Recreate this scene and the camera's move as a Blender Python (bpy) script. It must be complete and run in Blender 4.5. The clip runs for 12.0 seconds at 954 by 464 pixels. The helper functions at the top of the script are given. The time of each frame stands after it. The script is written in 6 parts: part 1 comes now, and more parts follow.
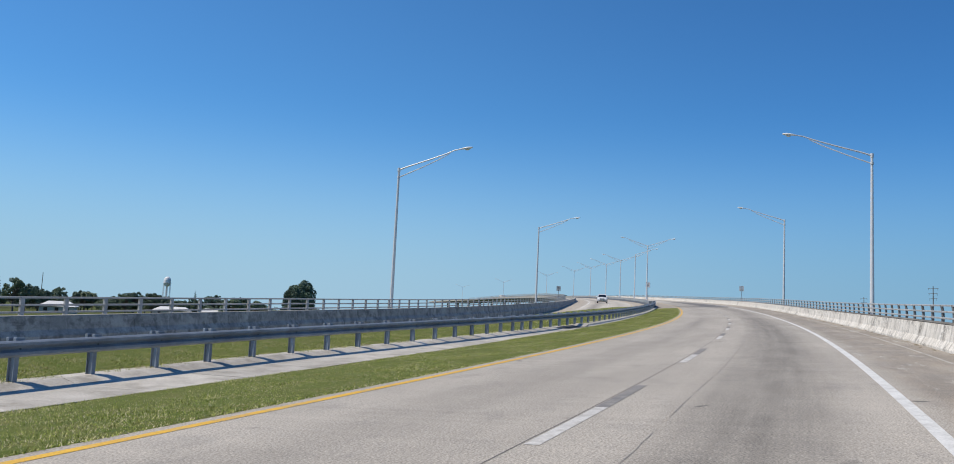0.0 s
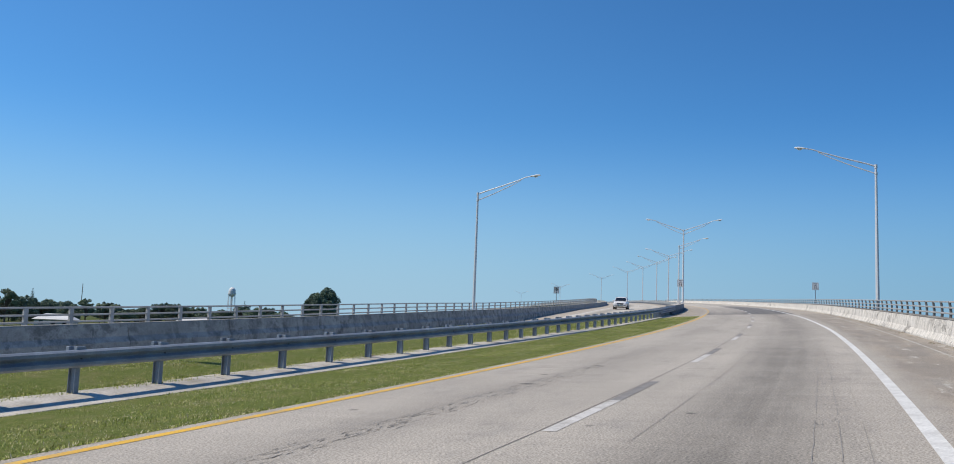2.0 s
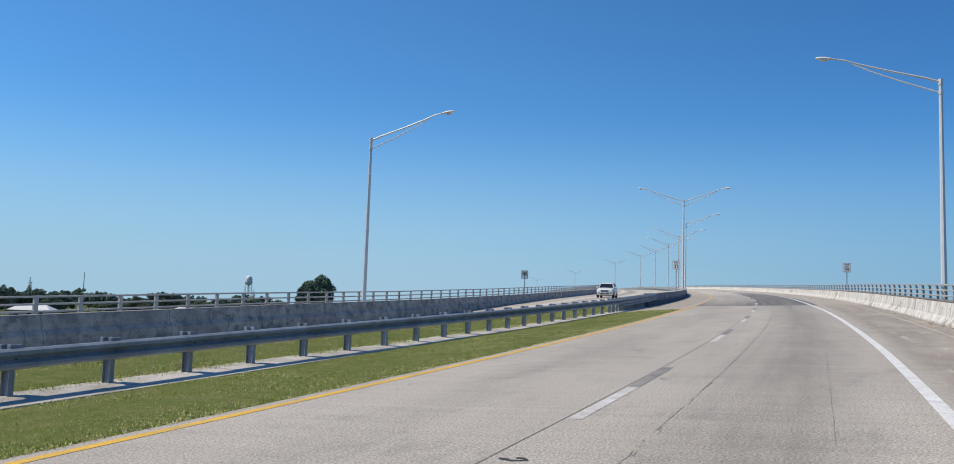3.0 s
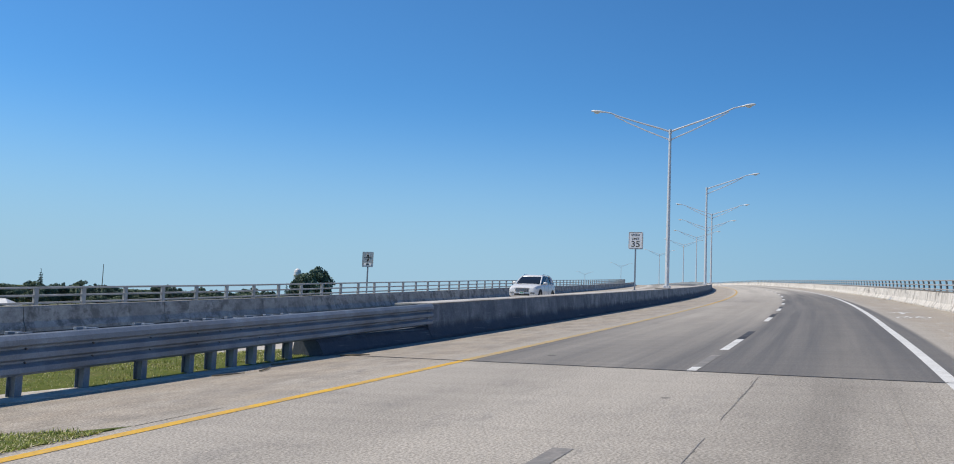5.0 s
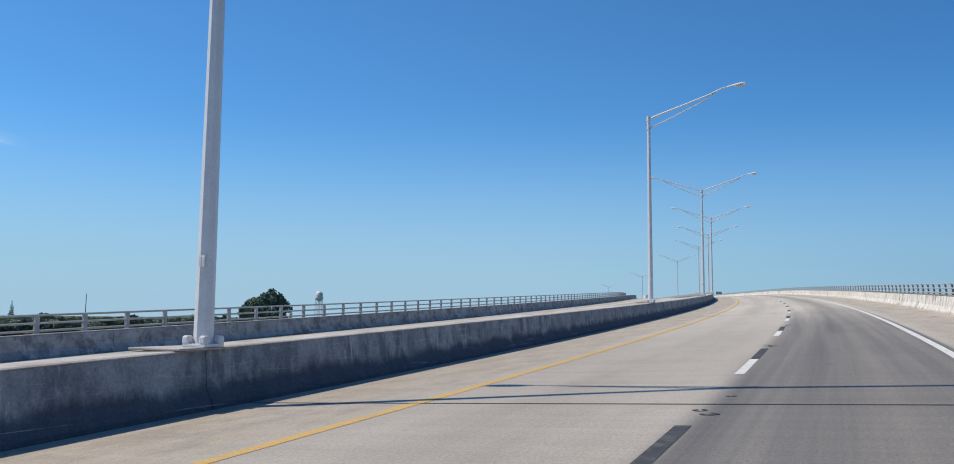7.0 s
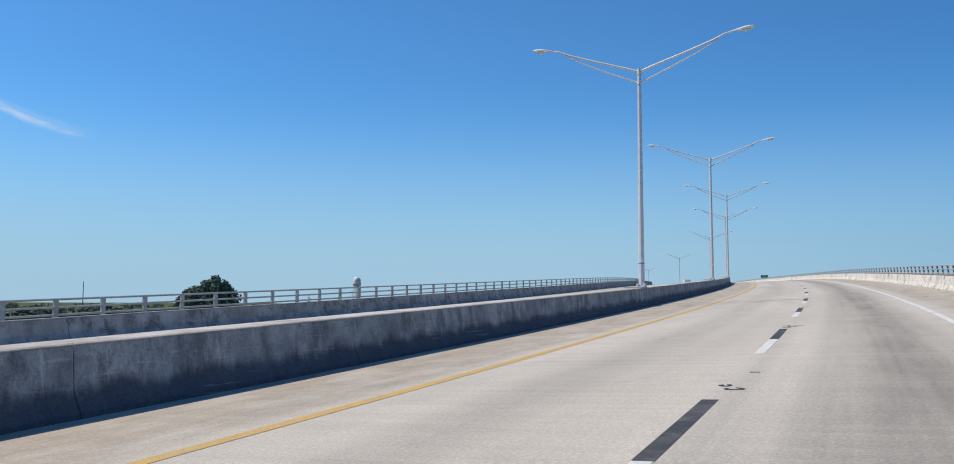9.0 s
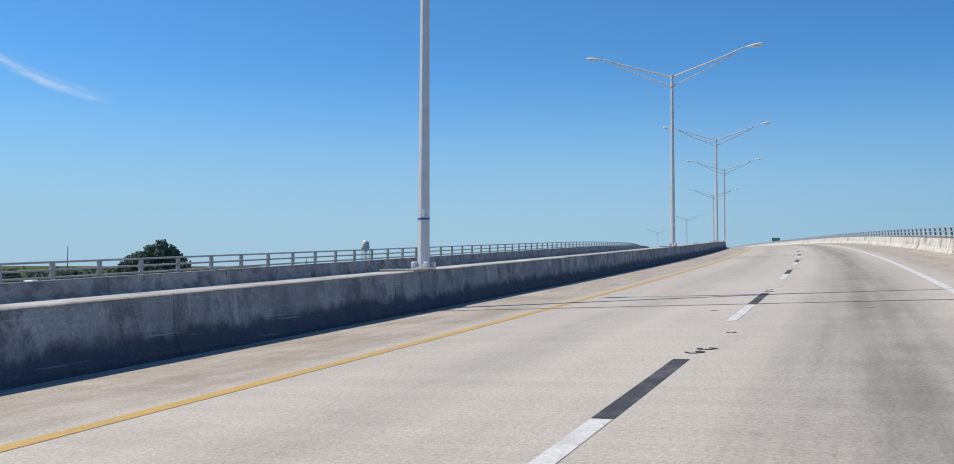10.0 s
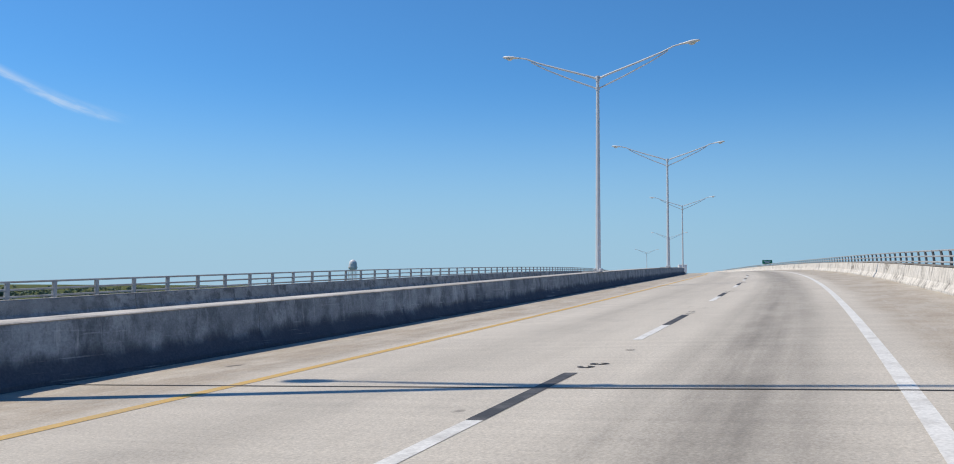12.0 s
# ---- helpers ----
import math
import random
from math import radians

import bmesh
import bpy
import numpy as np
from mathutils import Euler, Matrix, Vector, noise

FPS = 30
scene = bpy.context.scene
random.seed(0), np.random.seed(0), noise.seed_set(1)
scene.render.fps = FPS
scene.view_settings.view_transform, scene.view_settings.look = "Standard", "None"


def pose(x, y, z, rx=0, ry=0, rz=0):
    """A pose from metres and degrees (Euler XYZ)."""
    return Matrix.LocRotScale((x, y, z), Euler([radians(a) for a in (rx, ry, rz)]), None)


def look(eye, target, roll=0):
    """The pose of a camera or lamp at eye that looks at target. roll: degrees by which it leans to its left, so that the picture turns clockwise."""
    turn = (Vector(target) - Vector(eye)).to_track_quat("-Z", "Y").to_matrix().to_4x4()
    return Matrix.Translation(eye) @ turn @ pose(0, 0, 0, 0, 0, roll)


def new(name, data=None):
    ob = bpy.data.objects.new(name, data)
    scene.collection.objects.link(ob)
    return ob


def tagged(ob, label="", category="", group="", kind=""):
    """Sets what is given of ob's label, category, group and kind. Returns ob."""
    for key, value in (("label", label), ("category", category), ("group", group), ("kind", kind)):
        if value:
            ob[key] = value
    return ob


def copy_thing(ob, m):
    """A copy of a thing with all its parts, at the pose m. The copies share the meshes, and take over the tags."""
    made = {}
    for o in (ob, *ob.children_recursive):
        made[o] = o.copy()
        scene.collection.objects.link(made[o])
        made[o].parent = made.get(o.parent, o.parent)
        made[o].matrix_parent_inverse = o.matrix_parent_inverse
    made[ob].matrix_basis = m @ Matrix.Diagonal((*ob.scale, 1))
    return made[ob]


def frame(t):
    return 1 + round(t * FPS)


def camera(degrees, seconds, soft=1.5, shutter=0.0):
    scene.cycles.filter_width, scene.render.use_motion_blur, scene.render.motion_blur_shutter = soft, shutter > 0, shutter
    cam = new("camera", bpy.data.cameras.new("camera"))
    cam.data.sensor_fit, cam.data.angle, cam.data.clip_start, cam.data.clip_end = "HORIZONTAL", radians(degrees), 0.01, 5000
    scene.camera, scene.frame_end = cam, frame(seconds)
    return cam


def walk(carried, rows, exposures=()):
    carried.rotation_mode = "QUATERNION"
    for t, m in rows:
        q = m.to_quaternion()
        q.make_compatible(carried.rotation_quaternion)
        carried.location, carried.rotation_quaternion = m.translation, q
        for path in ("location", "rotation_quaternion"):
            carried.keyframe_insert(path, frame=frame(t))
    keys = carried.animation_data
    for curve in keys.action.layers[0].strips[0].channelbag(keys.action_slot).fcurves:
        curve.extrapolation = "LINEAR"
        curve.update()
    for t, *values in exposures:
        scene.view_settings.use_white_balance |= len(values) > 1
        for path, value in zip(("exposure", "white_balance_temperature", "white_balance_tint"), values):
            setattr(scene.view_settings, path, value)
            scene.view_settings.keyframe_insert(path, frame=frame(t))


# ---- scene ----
cam = camera(59.4, 12.0, soft=0.95, shutter=0.0)
ZOFF = 5.0
# seconds, x, y, z, yaw, pitch, roll
PATH = [
    (0.0, 0.001, -0.017, -0.008, 21.188, 6.007, 2.794),
    (0.5, 0.169, 10.952, 0.356, 24.432, 6.167, 2.971),
    (1.0, 0.211, 21.965, 0.732, 25.543, 6.498, 2.688),
    (1.5, 0.001, 33.067, 1.132, 26.003, 6.778, 2.402),
    (2.0, -0.554, 44.281, 1.564, 26.716, 6.272, 2.219),
    (2.5, -1.400, 55.538, 2.015, 27.233, 5.629, 1.824),
    (4.5, -6.507, 99.928, 3.789, 32.730, 4.812, 2.848),
    (5.0, -8.251, 111.030, 4.236, 33.098, 4.761, 2.367),
    (5.5, -10.192, 122.187, 4.691, 33.607, 4.694, 1.621),
    (6.0, -12.300, 133.374, 5.153, 34.161, 4.588, 0.965),
    (6.5, -14.551, 144.567, 5.618, 34.957, 4.467, 0.074),
    (7.0, -16.938, 155.741, 6.076, 35.948, 5.839, 0.516),
    (9.0, -27.727, 199.893, 7.694, 39.917, 4.757, 0.238),
    (9.5, -30.668, 210.807, 8.092, 40.629, 2.618, 0.253),
    (10.0, -33.692, 221.670, 8.501, 41.219, 2.220, 0.154),
    (10.5, -36.807, 232.465, 8.919, 41.896, 2.120, 0.015),
    (11.0, -40.010, 243.185, 9.343, 42.533, 2.215, 0.004),
    (11.5, -43.277, 253.851, 9.771, 43.021, 3.548, 0.190),
    (12.0, -46.576, 264.489, 10.201, 41.925, 3.552, 0.335),
]
walk(cam, [(t, pose(x, y, z + ZOFF, 0, 0, yaw) @ pose(0, 0, 0, 90 + pitch) @ pose(0, 0, 0, 0, 0, roll))
           for t, x, y, z, yaw, pitch, roll in PATH], exposures=[(0.0, 0.0), (12.0, 0.0)])

# ---------------------------------------------------------------- daylight
SUN_ELEV = radians(54)
SUN_DIR = Vector((-0.851 * math.cos(SUN_ELEV), -0.524 * math.cos(SUN_ELEV), math.sin(SUN_ELEV)))
world = bpy.data.worlds.new("sky")
scene.world = world
world.use_nodes = True
wn, wl = world.node_tree.nodes, world.node_tree.links
sky = wn.new("ShaderNodeTexSky")
sky.sky_type = "NISHITA"
sky.sun_disc = False
sky.sun_elevation = SUN_ELEV
sky.sun_rotation = math.atan2(SUN_DIR.x, SUN_DIR.y)
sky.air_density = 1.0
sky.dust_density = 0.1
sky.ozone_density = 5.0
gain = wn.new("ShaderNodeMix")
gain.data_type, gain.blend_type = "RGBA", "MULTIPLY"
gain.inputs[0].default_value = 1.0
gain.inputs[7].default_value = (0.58, 1.05, 1.33, 1)
wl.new(sky.outputs[0], gain.inputs[6])
# pale haze low over the plain
coord = wn.new("ShaderNodeTexCoord")
split = wn.new("ShaderNodeSeparateXYZ")
wl.new(coord.outputs["Generated"], split.inputs[0])
low = wn.new("ShaderNodeMapRange")
low.interpolation_type = "SMOOTHERSTEP"
low.inputs[1].default_value, low.inputs[2].default_value, low.inputs[3].default_value, low.inputs[4].default_value = -0.02, 0.27, 0.92, 0.0
wl.new(split.outputs[2], low.inputs[0])
haze = wn.new("ShaderNodeMix")
haze.data_type = "RGBA"
haze.inputs[7].default_value = (3.75, 5.5, 7.0, 1)
wl.new(low.outputs[0], haze.inputs[0])
wl.new(gain.outputs[2], haze.inputs[6])
# the sky deepens away from the sun's side
deep = wn.new("ShaderNodeMapRange")
deep.interpolation_type = "SMOOTHSTEP"
deep.inputs[1].default_value, deep.inputs[2].default_value = -0.62, 0.32
wl.new(split.outputs[0], deep.inputs[0])
shade_of = wn.new("ShaderNodeMix")
shade_of.data_type = "RGBA"
shade_of.inputs[6].default_value, shade_of.inputs[7].default_value = (0.95, 0.99, 1.01, 1), (0.58, 0.73, 0.84, 1)
wl.new(deep.outputs[0], shade_of.inputs[0])
tone = wn.new("ShaderNodeMix")
tone.data_type, tone.blend_type = "RGBA", "MULTIPLY"
tone.inputs[0].default_value = 1.0
wl.new(haze.outputs[2], tone.inputs[6])
wl.new(shade_of.outputs[2], tone.inputs[7])
# one thin wisp of cirrus, low towards the west, trailing down to the north
W_AZ, W_EL = radians(69.2), radians(11.3)
w_aim = Vector((-math.sin(W_AZ) * math.cos(W_EL), math.cos(W_AZ) * math.cos(W_EL), math.sin(W_EL)))
w_right = Vector((math.cos(W_AZ), math.sin(W_AZ), 0.0))
w_up = w_right.cross(w_aim)


def sky_dot(axis):
    k = wn.new("ShaderNodeVectorMath")
    k.operation = "DOT_PRODUCT"
    k.inputs[1].default_value = axis
    wl.new(coord.outputs["Generated"], k.inputs[0])
    return k.outputs["Value"]


def sky_math(op, a, b, c=0.0):
    k = wn.new("ShaderNodeMath")
    k.operation = op
    for i, v in enumerate((a, b, c)):
        if isinstance(v, (int, float)):
            k.inputs[i].default_value = v
        else:
            wl.new(v, k.inputs[i])
    return k.outputs[0]


def sky_ramp(v, lo, hi, a, b):
    k = wn.new("ShaderNodeMapRange")
    k.interpolation_type = "SMOOTHSTEP"
    for i, q in ((1, lo), (2, hi), (3, a), (4, b)):
        k.inputs[i].default_value = q
    wl.new(v, k.inputs[0])
    return k.outputs[0]


along_w, across_w = sky_dot(w_right), sky_dot(w_up)
spread_map = wn.new("ShaderNodeCombineXYZ")
wl.new(sky_math("MULTIPLY", along_w, 9.0), spread_map.inputs[0])
wl.new(sky_math("MULTIPLY_ADD", along_w, 14.0, sky_math("MULTIPLY", across_w, 45.0)), spread_map.inputs[1])
cloud = wn.new("ShaderNodeTexNoise")
cloud.inputs["Scale"].default_value, cloud.inputs["Detail"].default_value, cloud.inputs["Roughness"].default_value = 1.5, 7, 0.62
wl.new(spread_map.outputs[0], cloud.inputs["Vector"])
fray = sky_math("MULTIPLY_ADD", cloud.outputs["Fac"], 0.016, -0.008)
sag = sky_math("ADD", sky_math("MULTIPLY_ADD", along_w, 0.36, sky_math("MULTIPLY", sky_math("MULTIPLY", along_w, along_w), -1.6)), across_w)
body = sky_ramp(sky_math("ABSOLUTE", sky_math("ADD", sag, fray), 0.0), 0.0, 0.0085, 1.0, 0.0)
ends = sky_math("MULTIPLY", sky_ramp(along_w, 0.03, 0.085, 1.0, 0.0), sky_ramp(along_w, -0.16, -0.04, 0.0, 1.0))
veil = sky_math("MULTIPLY", sky_math("MULTIPLY", body, ends), sky_ramp(cloud.outputs["Fac"], 0.34, 0.68, 0.05, 0.48))
wisp = wn.new("ShaderNodeMix")
wisp.data_type = "RGBA"
wisp.inputs[7].default_value = (7.4, 8.0, 8.5, 1)
wl.new(veil, wisp.inputs[0])
wl.new(tone.outputs[2], wisp.inputs[6])
wl.new(wisp.outputs[2], wn["Background"].inputs[0])
wn["Background"].inputs[1].default_value = 0.10
sun = new("sun", bpy.data.lights.new("sun", "SUN"))
sun.data.energy = 4.2
sun.data.angle = radians(0.53)
sun.data.color = (1.0, 0.90, 0.75)
sun.matrix_world = look(SUN_DIR * 300, (0, 0, 0))

# ---------------------------------------------------------------- the road's line
HEAD = (-0.015007, 0.168441, -0.0192908, 0.0021931)
S_MIN, S_MAX = -100.0, 700.0
_s = np.arange(S_MIN, S_MAX + 1.0, 0.5)
_u = _s / 100
U_END, TURN_END = 4.0, 0.050  # past here the road runs almost straight


def bend(u):
    """Heading of the road, in radians, u in hundreds of metres."""
    v = np.minimum(u, U_END)
    return HEAD[0] + HEAD[1] * v + HEAD[2] * v ** 2 + HEAD[3] * v ** 3 + TURN_END * np.maximum(u - U_END, 0.0)


_th = bend(_u)
_x = np.cumsum(-np.sin(_th)) * 0.5
_y = np.cumsum(np.cos(_th)) * 0.5
_k = int(np.argmin(abs(_s)))
_x += -2.410 - _x[_k]
_y += 0.531 - _y[_k]
Z_NODES = np.array([(-100, -4.75), (-50, -3.25), (0, -1.42), (43, 0.13), (65, 0.95), (132, 3.73), (166, 5.03), (241, 7.82), (288, 9.5),
                    (312, 10.3), (352, 11.35), (411, 12.4), (460, 12.95), (520, 13.25), (580, 13.5), (640, 13.6), (700, 13.5)])


def spline(nodes, at):
    """Natural cubic through the nodes."""
    kx, ky = nodes[:, 0], nodes[:, 1]
    n, h = len(kx), np.diff(kx)
    a, b = np.eye(n), np.zeros(n)
    for i in range(1, n - 1):
        a[i, i - 1], a[i, i], a[i, i + 1] = h[i - 1], 2 * (h[i - 1] + h[i]), h[i]
        b[i] = 6 * ((ky[i + 1] - ky[i]) / h[i] - (ky[i] - ky[i - 1]) / h[i - 1])
    m = np.linalg.solve(a, b)
    i = np.clip(np.searchsorted(kx, at, "right") - 1, 0, n - 2)
    q = (kx[i + 1] - at) / h[i]
    p = 1 - q
    return q * ky[i] + p * ky[i + 1] + ((q ** 3 - q) * m[i] + (p ** 3 - p) * m[i + 1]) * h[i] ** 2 / 6


_z = spline(Z_NODES, _s) + ZOFF
RAIL_LINE = np.array([(-100, -12.0), (-40, -11.6), (0, -11.2), (20, -11.3), (40, -10.3), (65, -8.7), (80, -8.4), (100, -7.8), (115, -7.4), (128.5, -7.15), (700, -7.15)])
BANK = 0.045
LEFT_EDGE = -21.0


def rail_lat(s):
    return float(np.interp(s, RAIL_LINE[:, 0], RAIL_LINE[:, 1]))


LEFT_LOW = np.array([(-100, -0.634), (40, -0.634), (60, -0.68), (100, -0.73), (118, -0.83), (142, -0.81), (155, -0.74), (176, -0.65), (700, -0.634)])


def left_level(s):
    """Height of the far parapet's foot against the lane line."""
    return np.interp(s, LEFT_LOW[:, 0], LEFT_LOW[:, 1])


def cross(s, lat):
    """Height of the paved surface at a lateral place, over the lane line."""
    g = rail_lat(s)
    if lat >= g:
        return BANK * lat
    return BANK * g + (float(left_level(s)) - BANK * g) * (lat - g) / (LEFT_EDGE - g)


def heading(s):
    return float(bend(s / 100))


def pt(s, lat, dz=0.0):
    th = heading(s)
    return Vector((float(np.interp(s, _s, _x)) + lat * math.cos(th), float(np.interp(s, _s, _y)) + lat * math.sin(th),
                   float(np.interp(s, _s, _z)) + cross(s, lat) + dz))


def stand(s, lat, dz=0.0):
    """A pose on the road with x to the right across it, y along it and z upright."""
    p = pt(s, lat, dz)
    return Matrix.Translation(p) @ Matrix.Rotation(heading(s), 4, "Z")


# ---------------------------------------------------------------- materials
def material(name, c1, c2, rough=0.8, scale=1.0, fine=30.0, bump=0.2, metal=0.0, stain=None, stain_amount=0.5, stain_scale=0.3,
             stretch=(1, 1, 1), vary=0.0, spec=0.5):
    """A surface of two tones at two scales, with stains and fine relief. Sizes in metres."""
    m = bpy.data.materials.new(name)
    m.use_nodes = True
    n, l = m.node_tree.nodes, m.node_tree.links
    b = n["Principled BSDF"]
    b.inputs["Roughness"].default_value = rough
    b.inputs["Metallic"].default_value = metal
    b.inputs["Specular IOR Level"].default_value = spec
    geo = n.new("ShaderNodeNewGeometry")
    mp = n.new("ShaderNodeMapping")
    mp.inputs["Scale"].default_value = stretch
    l.new(geo.outputs["Position"], mp.inputs[0])
    big, small = n.new("ShaderNodeTexNoise"), n.new("ShaderNodeTexNoise")
    big.inputs["Scale"].default_value, big.inputs["Detail"].default_value = scale, 5
    small.inputs["Scale"].default_value, small.inputs["Detail"].default_value = fine, 3
    l.new(mp.outputs[0], big.inputs["Vector"])
    l.new(geo.outputs["Position"], small.inputs["Vector"])
    ramp = n.new("ShaderNodeMapRange")
    ramp.inputs[1].default_value, ramp.inputs[2].default_value = 0.32, 0.68
    l.new(big.outputs["Fac"], ramp.inputs[0])
    mix = n.new("ShaderNodeMix")
    mix.data_type = "RGBA"
    mix.inputs[6].default_value, mix.inputs[7].default_value = (*c1, 1), (*c2, 1)
    l.new(ramp.outputs[0], mix.inputs[0])
    out = mix.outputs[2]
    if stain:
        st = n.new("ShaderNodeTexNoise")
        st.inputs["Scale"].default_value, st.inputs["Detail"].default_value, st.inputs["Roughness"].default_value = stain_scale, 8, 0.65
        l.new(mp.outputs[0], st.inputs["Vector"])
        sr = n.new("ShaderNodeMapRange")
        sr.inputs[1].default_value, sr.inputs[2].default_value, sr.inputs[4].default_value = 0.48, 0.68, stain_amount
        l.new(st.outputs["Fac"], sr.inputs[0])
        sm = n.new("ShaderNodeMix")
        sm.data_type = "RGBA"
        sm.inputs[7].default_value = (*stain, 1)
        l.new(sr.outputs[0], sm.inputs[0])
        l.new(out, sm.inputs[6])
        out = sm.outputs[2]
    hue = n.new("ShaderNodeHueSaturation")
    l.new(out, hue.inputs["Color"])
    fr = n.new("ShaderNodeMapRange")
    fr.inputs[1].default_value, fr.inputs[2].default_value, fr.inputs[3].default_value, fr.inputs[4].default_value = 0.3, 0.7, 0.86, 1.14
    l.new(small.outputs["Fac"], fr.inputs[0])
    val = fr.outputs[0]
    if vary:
        info = n.new("ShaderNodeObjectInfo")
        vr = n.new("ShaderNodeMapRange")
        vr.inputs[3].default_value, vr.inputs[4].default_value = 1 - vary, 1 + vary
        l.new(info.outputs["Random"], vr.inputs[0])
        mu = n.new("ShaderNodeMath")
        mu.operation = "MULTIPLY"
        l.new(val, mu.inputs[0])
        l.new(vr.outputs[0], mu.inputs[1])
        val = mu.outputs[0]
    l.new(val, hue.inputs["Value"])
    l.new(hue.outputs[0], b.inputs["Base Color"])
    if bump:
        bp = n.new("ShaderNodeBump")
        bp.inputs["Strength"].default_value = bump
        bp.inputs["Distance"].default_value = 0.02
        l.new(small.outputs["Fac"], bp.inputs["Height"])
        l.new(bp.outputs[0], b.inputs["Normal"])
    return m


def road_material(name, light, dark, tan):
    """Worn concrete deck: s and lateral metres come from the surface's own UV. A dark resurfaced stretch in the lanes wears off along the way."""
    m = bpy.data.materials.new(name)
    m.use_nodes = True
    n, l = m.node_tree.nodes, m.node_tree.links
    b = n["Principled BSDF"]
    b.inputs["Roughness"].default_value = 0.85
    b.inputs["Specular IOR Level"].default_value = 0.3
    uv = n.new("ShaderNodeUVMap")
    uv.uv_map = "along"
    sep = n.new("ShaderNodeSeparateXYZ")
    l.new(uv.outputs[0], sep.inputs[0])
    S, L = sep.outputs[0], sep.outputs[1]

    def math_node(op, a, c=None, clamp=False):
        k = n.new("ShaderNodeMath")
        k.operation, k.use_clamp = op, clamp
        for i, v in enumerate((a, c)):
            if v is None:
                continue
            if isinstance(v, (int, float)):
                k.inputs[i].default_value = v
            else:
                l.new(v, k.inputs[i])
        return k.outputs[0]

    def ramp(v, a, c, lo=0.0, hi=1.0, smooth=True):
        k = n.new("ShaderNodeMapRange")
        k.interpolation_type = "SMOOTHSTEP" if smooth else "LINEAR"
        for i, q in ((1, a), (2, c), (3, lo), (4, hi)):
            k.inputs[i].default_value = q
        l.new(v, k.inputs[0])
        return k.outputs[0]

    def noise_at(sx, sy, scale, detail=5, rough=0.6):
        mp = n.new("ShaderNodeMapping")
        mp.inputs["Scale"].default_value = (sx, sy, 1)
        l.new(uv.outputs[0], mp.inputs[0])
        t = n.new("ShaderNodeTexNoise")
        t.inputs["Scale"].default_value, t.inputs["Detail"].default_value, t.inputs["Roughness"].default_value = scale, detail, rough
        l.new(mp.outputs[0], t.inputs["Vector"])
        return t.outputs["Fac"]

    def blend(fac, a, c):
        k = n.new("ShaderNodeMix")
        k.data_type = "RGBA"
        l.new(fac, k.inputs[0])
        for i, v in ((6, a), (7, c)):
            if isinstance(v, tuple):
                k.inputs[i].default_value = (*v, 1)
            else:
                l.new(v, k.inputs[i])
        return k.outputs[2]

    streak = noise_at(0.025, 2.4, 1.0)
    patch = noise_at(0.10, 0.5, 1.0, 6)
    fine = noise_at(1, 1, 22, 4, 0.75)
    grit = noise_at(1, 1, 42, 3, 0.7)
    base = blend(ramp(patch, 0.3, 0.7), light, tuple(0.84 * v for v in light))
    clean = blend(ramp(noise_at(0.05, 0.4, 1.0, 5), 0.3, 0.7), (0.55, 0.505, 0.43), (0.475, 0.435, 0.37))
    base = blend(ramp(S, 168.0, 205.0), base, clean)
    # shoulders keep more sand and rust than the lanes
    out_r = ramp(L, 3.7, 4.3)
    out_l = ramp(L, -4.0, -4.6)
    sh = math_node("MAXIMUM", out_r, out_l)
    base = blend(math_node("MULTIPLY", sh, ramp(noise_at(0.45, 1.1, 1.0, 10, 0.75), 0.34, 0.62, 0.1, 1.0)), base, tan)
    grime_shade = math_node("MULTIPLY", out_r, ramp(S, 118.0, 126.0, 0.6, 0.1))
    base = blend(math_node("MULTIPLY", grime_shade, ramp(noise_at(0.25, 0.9, 1.0, 7, 0.65), 0.35, 0.6, 0.3, 1.0)), base, (0.20, 0.175, 0.145))
    grit_l = math_node("MULTIPLY", out_l, ramp(noise_at(0.7, 1.6, 1.0, 9, 0.75), 0.42, 0.62, 0.0, 0.62))
    base = blend(math_node("MULTIPLY", grit_l, ramp(S, 150.0, 190.0, 1.0, 0.45)), base, (0.235, 0.21, 0.175))
    smear = math_node("MULTIPLY", out_r, ramp(noise_at(0.5, 2.6, 1.0, 8, 0.7), 0.56, 0.66, 0.0, 0.75))
    base = blend(smear, base, (0.50, 0.465, 0.405))
    # scuffs and blotches over the older approach
    blot = math_node("MULTIPLY", ramp(noise_at(0.6, 1.1, 1.0, 10, 0.78), 0.50, 0.66), ramp(S, 118.0, 124.0, 0.34, 0.15))
    base = blend(blot, base, (0.20, 0.19, 0.175))
    # tyre and oil bands
    def band(centre, width, amount):
        d = math_node("ABSOLUTE", math_node("SUBTRACT", L, centre))
        return math_node("MULTIPLY", ramp(d, width, 0.1), amount)
    wear = math_node("ADD", band(2.0, 1.35, 1.25), math_node("ADD", band(-2.0, 1.0, 0.45), math_node("ADD", band(1.05, 0.4, 0.2), band(-0.9, 0.4, 0.12))))
    wear = math_node("MULTIPLY", wear, ramp(streak, 0.3, 0.7, 0.62, 1.0))
    wear = math_node("MULTIPLY", wear, ramp(noise_at(0.35, 1.3, 1.0, 9, 0.7), 0.36, 0.64, 0.74, 1.1))
